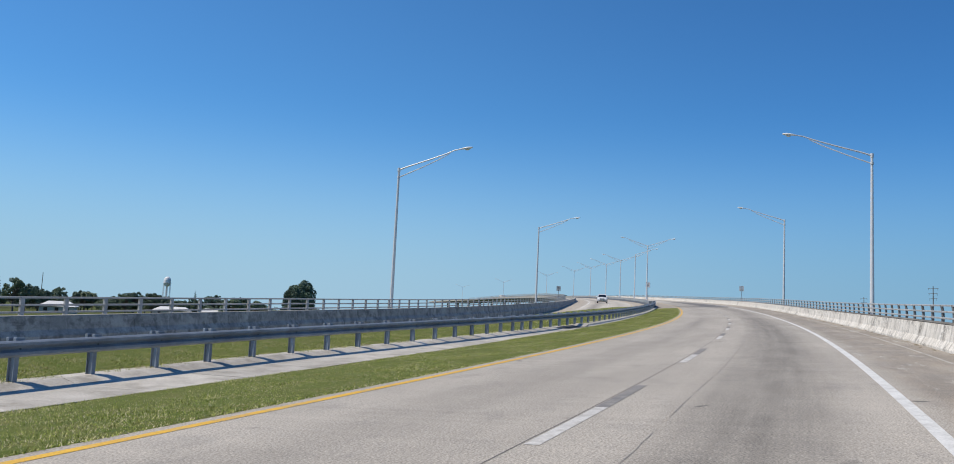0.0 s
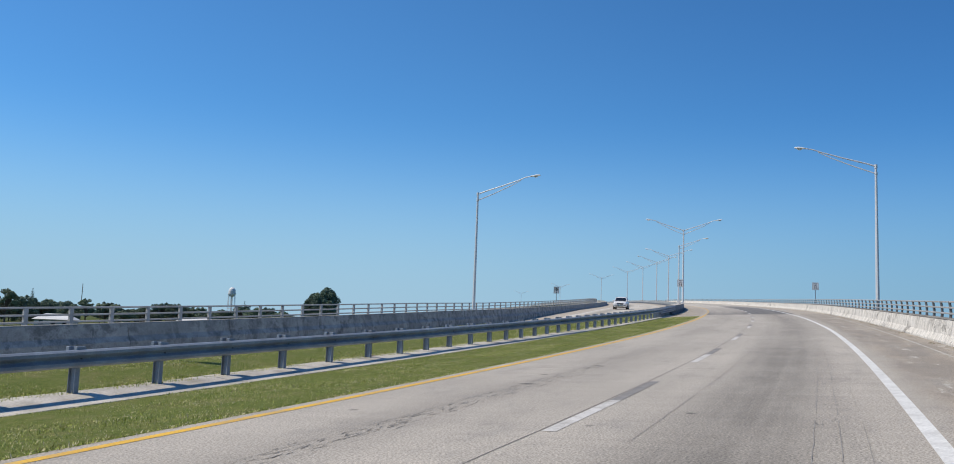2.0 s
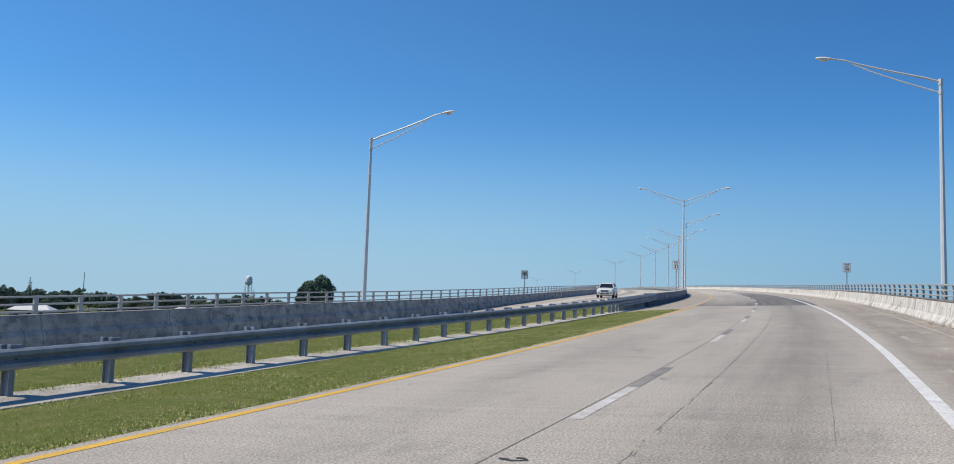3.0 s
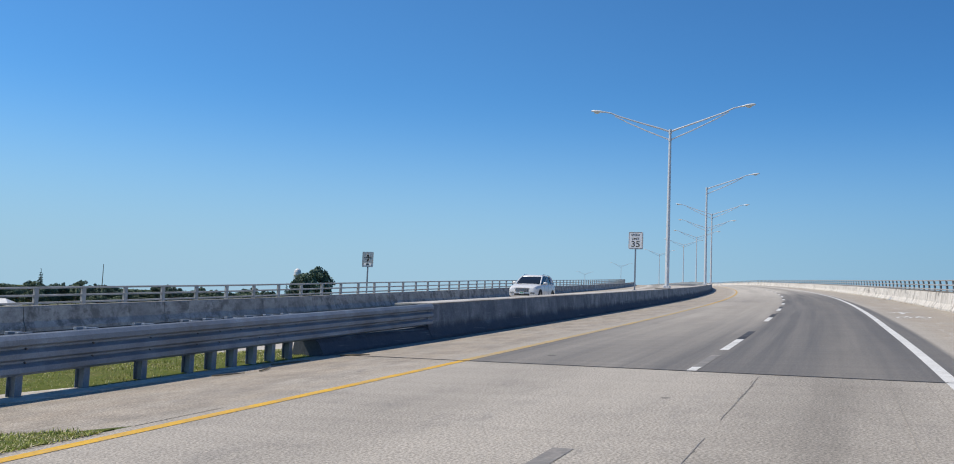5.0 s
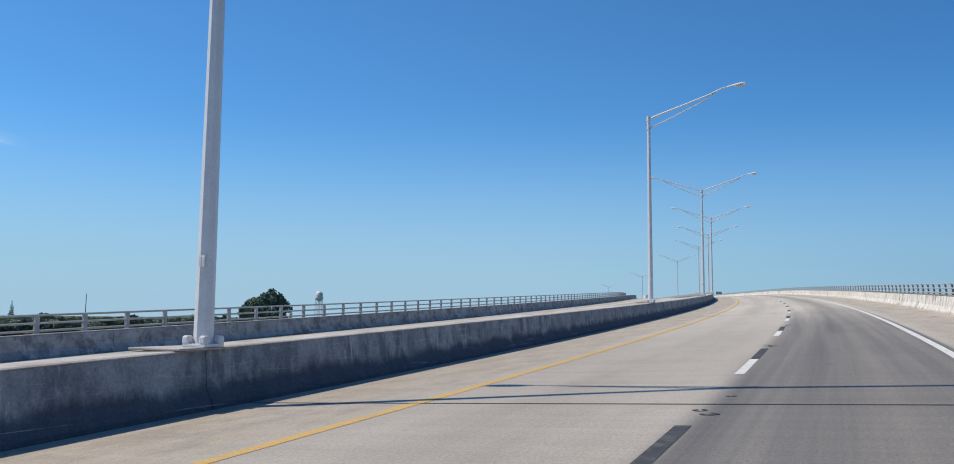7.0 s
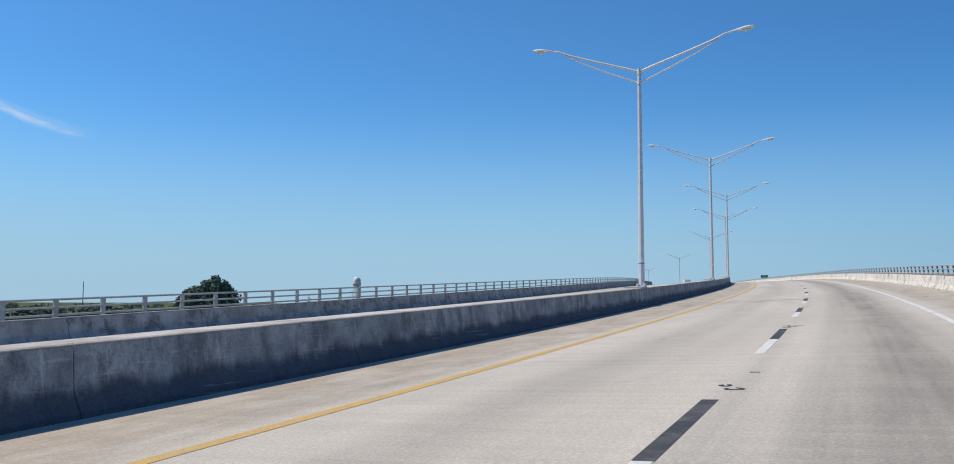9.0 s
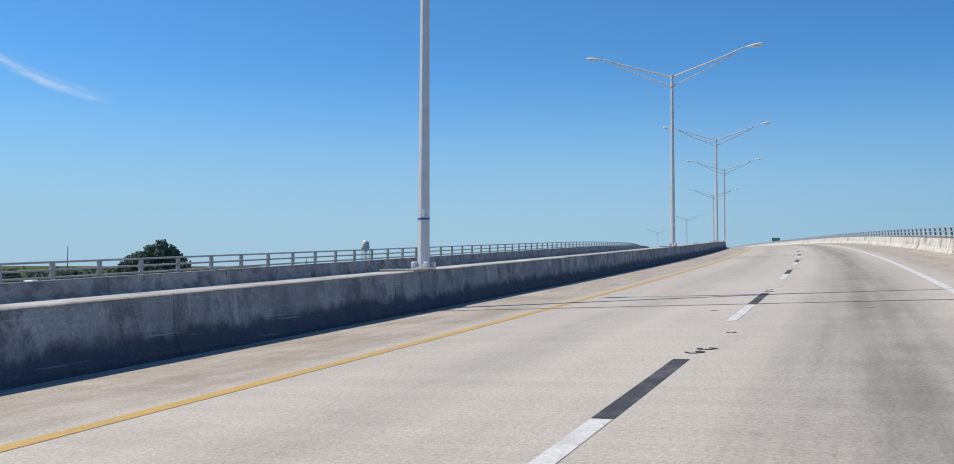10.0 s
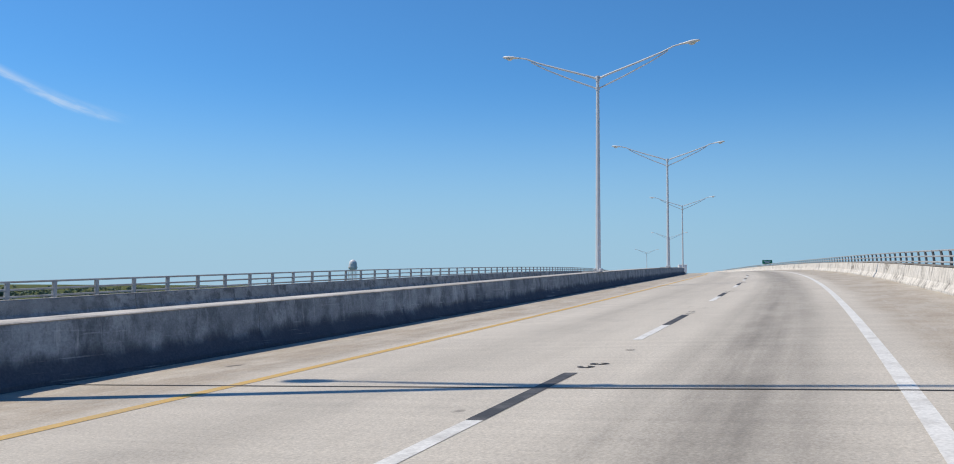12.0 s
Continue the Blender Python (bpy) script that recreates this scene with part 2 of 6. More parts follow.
    wear = math_node("MULTIPLY", wear, ramp(S, 185.0, 235.0, 1.0, 1.2))
    wear = math_node("MULTIPLY", wear, ramp(S, 69.6, 69.9, 1.0, 0.72))
    base = blend(math_node("MULTIPLY", wear, 0.72, True), base, tuple(0.42 * v for v in light))
    # the resurfaced lanes past the joint
    inside = math_node("MULTIPLY", ramp(L, -4.0, -3.85), ramp(L, 3.75, 3.6))
    skew = math_node("ADD", S, math_node("MULTIPLY", L, 0.2))
    start = ramp(skew, 122.93, 123.05)
    wobble = math_node("ADD", S, math_node("MULTIPLY", noise_at(0.015, 0.9, 1.0, 4), 60.0))
    fade_r = ramp(wobble, 203.0, 256.0, 1.0, 0.0)
    fade_l = ramp(wobble, 146.0, 186.0, 1.0, 0.10)
    fade_l = math_node("MULTIPLY", fade_l, ramp(S, 190.0, 205.0, 1.0, 0.0))
    right = ramp(L, -0.25, 0.25)
    fade = math_node("ADD", math_node("MULTIPLY", right, fade_r), math_node("MULTIPLY", math_node("SUBTRACT", 1.0, right), fade_l))
    pale = ramp(noise_at(0.02, 0.7, 1.0, 3), 0.42, 0.68, 1.0, 0.74)
    # tyres have worn the middle of each lane paler
    for mid_, wide_, low_ in ((2.15, 0.75, 0.74), (-1.95, 0.95, 0.5)):
        d = math_node("ABSOLUTE", math_node("SUBTRACT", L, mid_))
        worn = ramp(d, 0.1, wide_, low_, 1.0)
        if mid_ < 0:
            worn = math_node("MAXIMUM", worn, ramp(S, 126.0, 142.0, 0.86, 0.0))
        pale = math_node("MULTIPLY", pale, worn)
    pale = math_node("MULTIPLY", pale, ramp(noise_at(0.05, 3.2, 1.0, 4), 0.38, 0.64, 0.84, 1.0))
    asphalt = math_node("MULTIPLY", math_node("MULTIPLY", math_node("MULTIPLY", inside, start), fade), pale, True)
    base = blend(asphalt, base, dark)
    # dark spots and tar drops
    spots = noise_at(0.9, 0.9, 1.3, 2, 0.4)
    base = blend(ramp(spots, 0.74, 0.78, 0.0, 0.7), base, (0.06, 0.058, 0.055))
    hue = n.new("ShaderNodeHueSaturation")
    l.new(base, hue.inputs["Color"])
    # coarse aggregate on the older approach, fine cross grooves on the bridge
    coarse = math_node("ADD", 1.0, math_node("MULTIPLY", math_node("SUBTRACT", grit, 0.5), ramp(skew, 122.9, 123.1, 2.8, 0.9)))
    groove = ramp(noise_at(3.2, 0.12, 1.0, 5, 0.7), 0.3, 0.7, 0.92, 1.08, False)
    l.new(math_node("MULTIPLY", math_node("MULTIPLY", ramp(fine, 0.3, 0.7, 0.82, 1.18, False), coarse), groove), hue.inputs["Value"])
    l.new(hue.outputs[0], b.inputs["Base Color"])
    bp = n.new("ShaderNodeBump")
    bp.inputs["Strength"].default_value, bp.inputs["Distance"].default_value = 0.35, 0.01
    l.new(fine, bp.inputs["Height"])
    l.new(bp.outputs[0], b.inputs["Normal"])
    return m


def wall_material(name, pale, mid, dark, dark_amount, drip, drip_amount, scuff_amount, run=0.45, run_scale=2.3, grime_shade=None, mould=None):
    """Weathered cast concrete: mottled tones, dark run-off hanging from above, pale lime drips and long scuffs."""
    m = bpy.data.materials.new(name)
    m.use_nodes = True
    n, l = m.node_tree.nodes, m.node_tree.links
    b = n["Principled BSDF"]
    b.inputs["Roughness"].default_value = 0.9
    b.inputs["Specular IOR Level"].default_value = 0.2
    geo = n.new("ShaderNodeNewGeometry")

    def field(stretch, scale, lo, hi, amount=1.0, detail=7, rough=0.65, shift=0.0):
        mp = n.new("ShaderNodeMapping")
        mp.inputs["Scale"].default_value = stretch
        mp.inputs["Location"].default_value = (shift, shift * 0.7, shift * 1.3)
        l.new(geo.outputs["Position"], mp.inputs[0])
        t = n.new("ShaderNodeTexNoise")
        t.inputs["Scale"].default_value, t.inputs["Detail"].default_value, t.inputs["Roughness"].default_value = scale, detail, rough
        l.new(mp.outputs[0], t.inputs["Vector"])
        k = n.new("ShaderNodeMapRange")
        for i, q in ((1, lo), (2, hi), (4, amount)):
            k.inputs[i].default_value = q
        l.new(t.outputs["Fac"], k.inputs[0])
        return k.outputs[0]

    def blend(fac, a, c):
        k = n.new("ShaderNodeMix")
        k.data_type = "RGBA"
        l.new(fac, k.inputs[0])
        for i, v in ((6, a), (7, c)):
            if isinstance(v, tuple):
                k.inputs[i].default_value = (*v, 1)
            else:
                l.new(v, k.inputs[i])
        return k.outputs[2]

    out = blend(field((1, 1, 1.2), 1.1, 0.38, 0.62, detail=10, rough=0.72), pale, mid)
    out = blend(field((1, 1, run), run_scale, 0.48, 0.60, dark_amount, detail=9, rough=0.7, shift=7.0), out, dark)
    out = blend(field((1, 1, 0.10), 4.5, 0.60, 0.66, drip_amount, detail=4, shift=19.0), out, drip)
    out = blend(field((0.35, 0.35, 6.0), 2.0, 0.60, 0.66, scuff_amount, detail=6, shift=31.0), out, drip)
    out = blend(field((1, 1, 1), 0.35, 0.45, 0.62, 0.5, detail=3, shift=3.0), out, mid)
    if mould:
        # black mould hanging from the upper edge in ragged tongues, and blotches
        out = blend(field((1, 1, 0.22), 1.9, 0.55, 0.64, 0.75, detail=9, rough=0.75, shift=43.0), out, mould)
        out = blend(field((1, 1, 1.6), 0.7, 0.54, 0.62, 0.8, detail=11, rough=0.8, shift=57.0), out, mould)
    if grime_shade:
        # tyre dirt, road spray and painted shade on the foot; ragged upper edge, pale scrapes
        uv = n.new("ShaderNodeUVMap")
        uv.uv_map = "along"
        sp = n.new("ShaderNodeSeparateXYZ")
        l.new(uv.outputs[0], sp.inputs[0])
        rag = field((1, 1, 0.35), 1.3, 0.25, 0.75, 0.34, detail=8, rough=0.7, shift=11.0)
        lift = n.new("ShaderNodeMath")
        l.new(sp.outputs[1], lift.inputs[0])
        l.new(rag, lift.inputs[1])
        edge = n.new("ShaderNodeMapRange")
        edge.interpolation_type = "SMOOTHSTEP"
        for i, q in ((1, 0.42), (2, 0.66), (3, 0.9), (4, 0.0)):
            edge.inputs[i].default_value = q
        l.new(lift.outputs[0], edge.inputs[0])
        # patchy darker tone that fades out over the barrier's first forty metres
        start_dark = n.new("ShaderNodeMapRange")
        start_dark.interpolation_type = "SMOOTHSTEP"
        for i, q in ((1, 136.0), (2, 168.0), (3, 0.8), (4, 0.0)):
            start_dark.inputs[i].default_value = q
        l.new(sp.outputs[0], start_dark.inputs[0])
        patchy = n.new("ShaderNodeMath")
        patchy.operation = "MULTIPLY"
        l.new(start_dark.outputs[0], patchy.inputs[0])
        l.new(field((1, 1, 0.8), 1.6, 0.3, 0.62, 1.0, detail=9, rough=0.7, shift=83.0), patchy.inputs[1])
        out = blend(patchy.outputs[0], out, tuple(1.7 * q for q in grime_shade))
        out = blend(edge.outputs[0], out, grime_shade)
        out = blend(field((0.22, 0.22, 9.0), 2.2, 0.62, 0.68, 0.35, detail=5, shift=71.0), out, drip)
    hue = n.new("ShaderNodeHueSaturation")
    l.new(out, hue.inputs["Color"])
    grain = field((1, 1, 1), 26.0, 0.3, 0.7, 1.2, detail=4)
    grain.node.inputs[3].default_value = 0.8
    l.new(grain, hue.inputs["Value"])
    l.new(hue.outputs[0], b.inputs["Base Color"])
    bp = n.new("ShaderNodeBump")
    bp.inputs["Strength"].default_value, bp.inputs["Distance"].default_value = 0.4, 0.012
    l.new(grain, bp.inputs["Height"])
    l.new(bp.outputs[0], b.inputs["Normal"])
    return m


ROAD = road_material("worn concrete road", (0.435, 0.395, 0.335), (0.128, 0.124, 0.119), (0.39, 0.335, 0.265))
# cool tones hold the sky-blue shade of the barrier's face and foot
CONC_WALL = wall_material("weathered barrier concrete", (0.395, 0.42, 0.425), (0.215, 0.238, 0.25), (0.103, 0.117, 0.13), 0.72, (0.55, 0.555, 0.545), 0.5, 0.35, grime_shade=(0.07, 0.08, 0.098))
# shade of the left parapet and sun on the right put into their tones
CONC_GREY = wall_material("weathered shade-grey parapet concrete", (0.455, 0.46, 0.44), (0.265, 0.272, 0.264), (0.12, 0.124, 0.122), 0.75, (0.55, 0.545, 0.52), 0.45, 0.25, 1.1, 1.7)
CONC_WHITE = wall_material("pale sun-toned parapet concrete", (0.74, 0.70, 0.635), (0.62, 0.58, 0.515), (0.33, 0.30, 0.26), 0.7, (0.80, 0.77, 0.71), 0.6, 0.1, 0.22, 3.6, mould=(0.15, 0.135, 0.115))
# barrier's sunlit top painted in as a paler concrete than its faces
CONC_TOP = material("sunlit-toned worn coping", (0.56, 0.53, 0.485), (0.44, 0.415, 0.375), 0.9, 1.8, 25, 0.35, stain=(0.15, 0.14, 0.125), stain_amount=0.6, stain_scale=1.1, vary=0.10, spec=0.2)
CONC_MOULD = material("mouldy dark coping", (0.27, 0.25, 0.215), (0.15, 0.138, 0.12), 0.9, 1.3, 25, 0.4, stain=(0.075, 0.07, 0.06), stain_amount=0.8, stain_scale=0.8, vary=0.15, spec=0.2)
BLUE_BAND = material("blue marker tape", (0.02, 0.10, 0.36), (0.03, 0.12, 0.40), 0.5, 4, 40, 0.0)
CONC_PALE = material("pale worn concrete", (0.50, 0.47, 0.42), (0.36, 0.34, 0.30), 0.9, 1.4, 25, 0.3, stain=(0.18, 0.16, 0.13), stain_amount=0.45, stain_scale=1.0, vary=0.10, spec=0.2)
CONC_STRIP = material("dirty strip concrete", (0.53, 0.50, 0.45), (0.41, 0.385, 0.34), 0.9, 1.6, 25, 0.4, stain=(0.20, 0.18, 0.145), stain_amount=0.6, stain_scale=1.3, vary=0.10, spec=0.2)
RAIL_PALE = material("weathered rail paint", (0.45, 0.45, 0.44), (0.35, 0.35, 0.34), 0.6, 2.0, 35, 0.15, stain=(0.24, 0.22, 0.19), stain_amount=0.4, stain_scale=2.5, vary=0.06)
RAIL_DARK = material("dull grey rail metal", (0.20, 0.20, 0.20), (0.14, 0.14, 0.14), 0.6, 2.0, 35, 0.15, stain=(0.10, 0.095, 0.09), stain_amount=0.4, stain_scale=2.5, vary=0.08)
GALV = material("dull galvanised steel", (0.275, 0.315, 0.36), (0.195, 0.225, 0.265), 0.55, 2.5, 45, 0.10, metal=0.2, stain=(0.15, 0.14, 0.13), stain_amount=0.5, stain_scale=1.2, vary=0.10)
POLE = material("brushed aluminium pole", (0.68, 0.685, 0.685), (0.62, 0.625, 0.625), 0.45, 3.0, 60, 0.03, metal=0.12, vary=0.05, spec=0.4)
HEAD_PAINT = material("pale grey lamp housing", (0.80, 0.81, 0.80), (0.72, 0.73, 0.72), 0.4, 3.0, 50, 0.05)
LENS = material("frosted lamp lens", (0.74, 0.74, 0.70), (0.62, 0.62, 0.58), 0.25, 3.0, 50, 0.05)
STEEL_DARK = material("dark bolts", (0.12, 0.12, 0.12), (0.08, 0.08, 0.08), 0.5, 4, 60, 0.05, metal=0.6)
PAINT_WHITE = material("worn white road paint", (0.72, 0.71, 0.67), (0.63, 0.62, 0.58), 0.7, 2.0, 30, 0.2, stain=(0.40, 0.38, 0.34), stain_amount=0.5, stain_scale=3.0)
PAINT_YELLOW = material("worn yellow road paint", (0.76, 0.45, 0.03), (0.64, 0.37, 0.04), 0.7, 1.4, 30, 0.2, stain=(0.36, 0.28, 0.16), stain_amount=0.7, stain_scale=2.2)
PAINT_FADED = material("faded yellow road paint", (0.50, 0.35, 0.13), (0.42, 0.33, 0.20), 0.75, 1.4, 30, 0.2, stain=(0.34, 0.30, 0.23), stain_amount=0.8, stain_scale=2.0)
PAINT_DULL = material("dull yellow road paint", (0.60, 0.37, 0.085), (0.52, 0.35, 0.12), 0.75, 1.4, 30, 0.2, stain=(0.38, 0.31, 0.20), stain_amount=0.5, stain_scale=2.0)
PAINT_BLACK = material("black contrast paint", (0.035, 0.035, 0.036), (0.06, 0.06, 0.06), 0.75, 2.0, 30, 0.2, stain=(0.20, 0.19, 0.18), stain_amount=0.45, stain_scale=3.5)
JOINT = material("joint rubber", (0.03, 0.03, 0.03), (0.05, 0.05, 0.05), 0.8, 3, 40, 0.1)
GRASS_SOIL = material("mown verge turf", (0.085, 0.12, 0.022), (0.15, 0.165, 0.045), 0.95, 9.0, 60, 1.0, stain=(0.21, 0.185, 0.085), stain_amount=0.55, stain_scale=1.6, spec=0.1)
FIELD = material("flat pasture", (0.070, 0.095, 0.022), (0.105, 0.105, 0.035), 0.95, 0.012, 0.4, 0.2, stain=(0.05, 0.065, 0.02), stain_amount=0.7, stain_scale=0.006, spec=0.1)
DIRT = material("dry dirt", (0.24, 0.20, 0.14), (0.15, 0.125, 0.08), 0.95, 2.0, 20, 0.6, spec=0.1)
def blade_material():
    """Green blades of several tones, some dried to straw."""
    m = bpy.data.materials.new("grass blades")
    m.use_nodes = True
    n, l = m.node_tree.nodes, m.node_tree.links
    b = n["Principled BSDF"]
    b.inputs["Roughness"].default_value = 0.7
    b.inputs["Specular IOR Level"].default_value = 0.25
    geo = n.new("ShaderNodeNewGeometry")
    tone = n.new("ShaderNodeValToRGB")
    for k, (at, c) in enumerate(((0.0, (0.07, 0.12, 0.018)), (0.35, (0.25, 0.31, 0.045)), (0.66, (0.40, 0.43, 0.10)), (0.82, (0.50, 0.47, 0.19)), (1.0, (0.68, 0.60, 0.38)))):
        e = tone.color_ramp.elements[k] if k < 2 else tone.color_ramp.elements.new(at)
        e.position, e.color = at, (*c, 1)
    patch = n.new("ShaderNodeTexNoise")
    patch.inputs["Scale"].default_value, patch.inputs["Detail"].default_value = 0.9, 4
    l.new(geo.outputs["Position"], patch.inputs["Vector"])
    sh = n.new("ShaderNodeMath")
    sh.operation = "MULTIPLY_ADD"
    sh.inputs[1].default_value, sh.inputs[2].default_value = 0.8, -0.33
    l.new(patch.outputs["Fac"], sh.inputs[0])
    ad = n.new("ShaderNodeMath")
    ad.use_clamp = True
    l.new(sh.outputs[0], ad.inputs[0])
    l.new(geo.outputs["Random Per Island"], ad.inputs[1])
    clump = n.new("ShaderNodeTexNoise")
    clump.inputs["Scale"].default_value, clump.inputs["Detail"].default_value, clump.inputs["Roughness"].default_value = 7.0, 3, 0.65
    l.new(geo.outputs["Position"], clump.inputs["Vector"])
    both = n.new("ShaderNodeMath")
    both.operation, both.use_clamp = "MULTIPLY_ADD", True
    both.inputs[1].default_value = 1.5
    l.new(clump.outputs["Fac"], both.inputs[0])
    lower = n.new("ShaderNodeMath")
    lower.operation = "MULTIPLY_ADD"
    lower.inputs[1].default_value, lower.inputs[2].default_value = 0.9, -0.62
    l.new(ad.outputs[0], lower.inputs[0])
    l.new(lower.outputs[0], both.inputs[2])
    l.new(both.outputs[0], tone.inputs[0])
    l.new(tone.outputs[0], b.inputs["Base Color"])
    return m


BLADE = blade_material()
CRACK_DARK = material("open crack", (0.14, 0.131, 0.118), (0.23, 0.213, 0.19), 0.9, 6, 40, 0.1)
CRACK = material("old crack filler", (0.23, 0.213, 0.19), (0.32, 0.298, 0.265), 0.9, 6, 40, 0.1)
PAINT_WORN = material("scuffed white road paint", (0.62, 0.60, 0.56), (0.50, 0.48, 0.44), 0.75, 2.5, 30, 0.2, stain=(0.34, 0.31, 0.27), stain_amount=0.85, stain_scale=4.0)
PAINT_GREY = material("worn-off contrast paint", (0.17, 0.16, 0.15), (0.26, 0.245, 0.22), 0.8, 2.5, 30, 0.2, stain=(0.34, 0.31, 0.27), stain_amount=0.7, stain_scale=3.0)
LEAF_A = material("dark oak leaves", (0.105, 0.15, 0.11), (0.15, 0.20, 0.135), 0.7, 0.4, 2.0, 0.0, vary=0.25, spec=0.2)
LEAF_B = material("olive leaves", (0.125, 0.165, 0.105), (0.175, 0.215, 0.13), 0.7, 0.4, 2.0, 0.0, vary=0.25, spec=0.2)
BARK = material("grey bark", (0.13, 0.105, 0.08), (0.08, 0.065, 0.05), 0.9, 3, 20, 0.4)
WHITE_METAL = material("white painted metal", (0.78, 0.78, 0.77), (0.70, 0.70, 0.69), 0.4, 0.4, 10, 0.03, stain=(0.5, 0.46, 0.4), stain_amount=0.3, stain_scale=0.3)
SIGN_WHITE = material("white sign sheeting", (0.80, 0.80, 0.79), (0.74, 0.74, 0.73), 0.45, 3, 40, 0.03)
SIGN_BLACK = material("black sign ink", (0.012, 0.012, 0.012), (0.018, 0.018, 0.018), 0.5, 3, 40, 0.0)
SIGN_GREEN = material("green sign sheeting", (0.01, 0.26, 0.14), (0.012, 0.22, 0.12), 0.45, 3, 40, 0.03)
SIGN_BACK = material("bare sign back", (0.42, 0.43, 0.43), (0.34, 0.35, 0.35), 0.45, 4, 40, 0.05, metal=0.6)
CAR_WHITE = material("white car paint", (0.72, 0.72, 0.71), (0.68, 0.68, 0.67), 0.2, 1, 40, 0.0)
CAR_GLASS = material("dark car glass", (0.012, 0.014, 0.017), (0.016, 0.018, 0.02), 0.06, 1, 40, 0.0)
HEAD_GLASS = material("clear lamp glass over a grey bowl", (0.34, 0.35, 0.36), (0.22, 0.23, 0.24), 0.12, 6, 40, 0.0, metal=0.5)
TYRE = material("black tyre rubber", (0.02, 0.02, 0.02), (0.03, 0.03, 0.03), 0.85, 8, 60, 0.2)
CHROME = material("bright metal trim", (0.70, 0.70, 0.70), (0.62, 0.62, 0.62), 0.2, 4, 40, 0.0, metal=1.0)
RED_LAMP = material("red lamp plastic", (0.35, 0.015, 0.012), (0.30, 0.012, 0.01), 0.25, 4, 40, 0.0)
ROOF_WHITE = material("white sheet roof", (0.72, 0.72, 0.70), (0.62, 0.62, 0.60), 0.55, 0.3, 4, 0.1)
HOUSE_WALL = material("cream house wall", (0.50, 0.47, 0.41), (0.42, 0.40, 0.35), 0.85, 0.3, 5, 0.2)
WOOD_POLE = material("weathered wood pole", (0.19, 0.16, 0.13), (0.12, 0.10, 0.08), 0.9, 2, 20, 0.3)


# ---------------------------------------------------------------- builders
def mesh_of(name, verts, faces, mat, smooth=False):
    me = bpy.data.meshes.new(name)
    me.from_pydata([tuple(v) for v in verts], [], faces)
    me.materials.append(mat)
    if smooth:
        me.polygons.foreach_set("use_smooth", [True] * len(me.polygons))
    return me


def part(name, data, material_=None, parent=None, label=""):
    """Link a bmesh or mesh as one object under a thing or a part."""
    if isinstance(data, bmesh.types.BMesh):
        bmesh.ops.recalc_face_normals(data, faces=data.faces)
        me = bpy.data.meshes.new(name)
        data.to_mesh(me)
        data.free()
        me.materials.append(material_)
    else:
        me = data
    ob = new(name, me)
    ob.parent = parent
    return tagged(ob, label) if label else ob


def thing(name, m, label, category, group="", kind=""):
    ob = new(name)
    ob.matrix_world = m
    return tagged(ob, label, category, group, kind)


def sweep(profile, s0, s1, step, closed=True, lat=None, rise=None):
    """Verts and faces of a profile of (lateral, height) drawn along the road from s0 to s1. lat: a function of s added to the lateral."""
    n = max(1, int(math.ceil((s1 - s0) / step)))
    v, f, st = [], [], []
    k = len(profile)
    for i in range(n + 1):
        s = s0 + (s1 - s0) * i / n
        o = lat(s) if lat else 0.0
        for a, h in profile:
            v.append(pt(s, a + o, h + (rise(s) if rise else 0.0)))
            st.append((s, a + o))
    for i in range(n):
        for j in range(k if closed else k - 1):
            a, b = i * k + j, i * k + (j + 1) % k
            f.append((a, a + k, b + k, b))
    if closed:
        f.append(tuple(range(k)))
        f.append(tuple(reversed(range(n * k, n * k + k))))
    return v, f, st


def swept(name, profile, s0, s1, step, mat, parent=None, closed=True, lat=None, label="", with_uv=False, kind="", smooth=False, rise=None):
    v, f, st = sweep(profile, s0, s1, step, closed, lat, rise)
    me = mesh_of(name, v, f, mat, smooth)
    if with_uv:
        layer = me.uv_layers.new(name="along")
        idx = np.zeros(len(me.loops), dtype=np.int32)
        me.loops.foreach_get("vertex_index", idx)
        layer.data.foreach_set("uv", np.array(st, dtype=np.float32)[idx].ravel())
    ob = part(name, me, None, parent, label)
    if kind:
        ob["kind"] = kind
    return ob


def box_bm(bm, size, centre, rot=None, bevel=0.0):
    r = bmesh.ops.create_cube(bm, size=1.0, matrix=Matrix.Translation(centre) @ (rot or Matrix()) @ Matrix.Diagonal((*size, 1)))
    if bevel:
        es = list({e for q in r["verts"] for e in q.link_edges})
        bmesh.ops.bevel(bm, geom=es, offset=bevel, segments=2, affect="EDGES", profile=0.5)


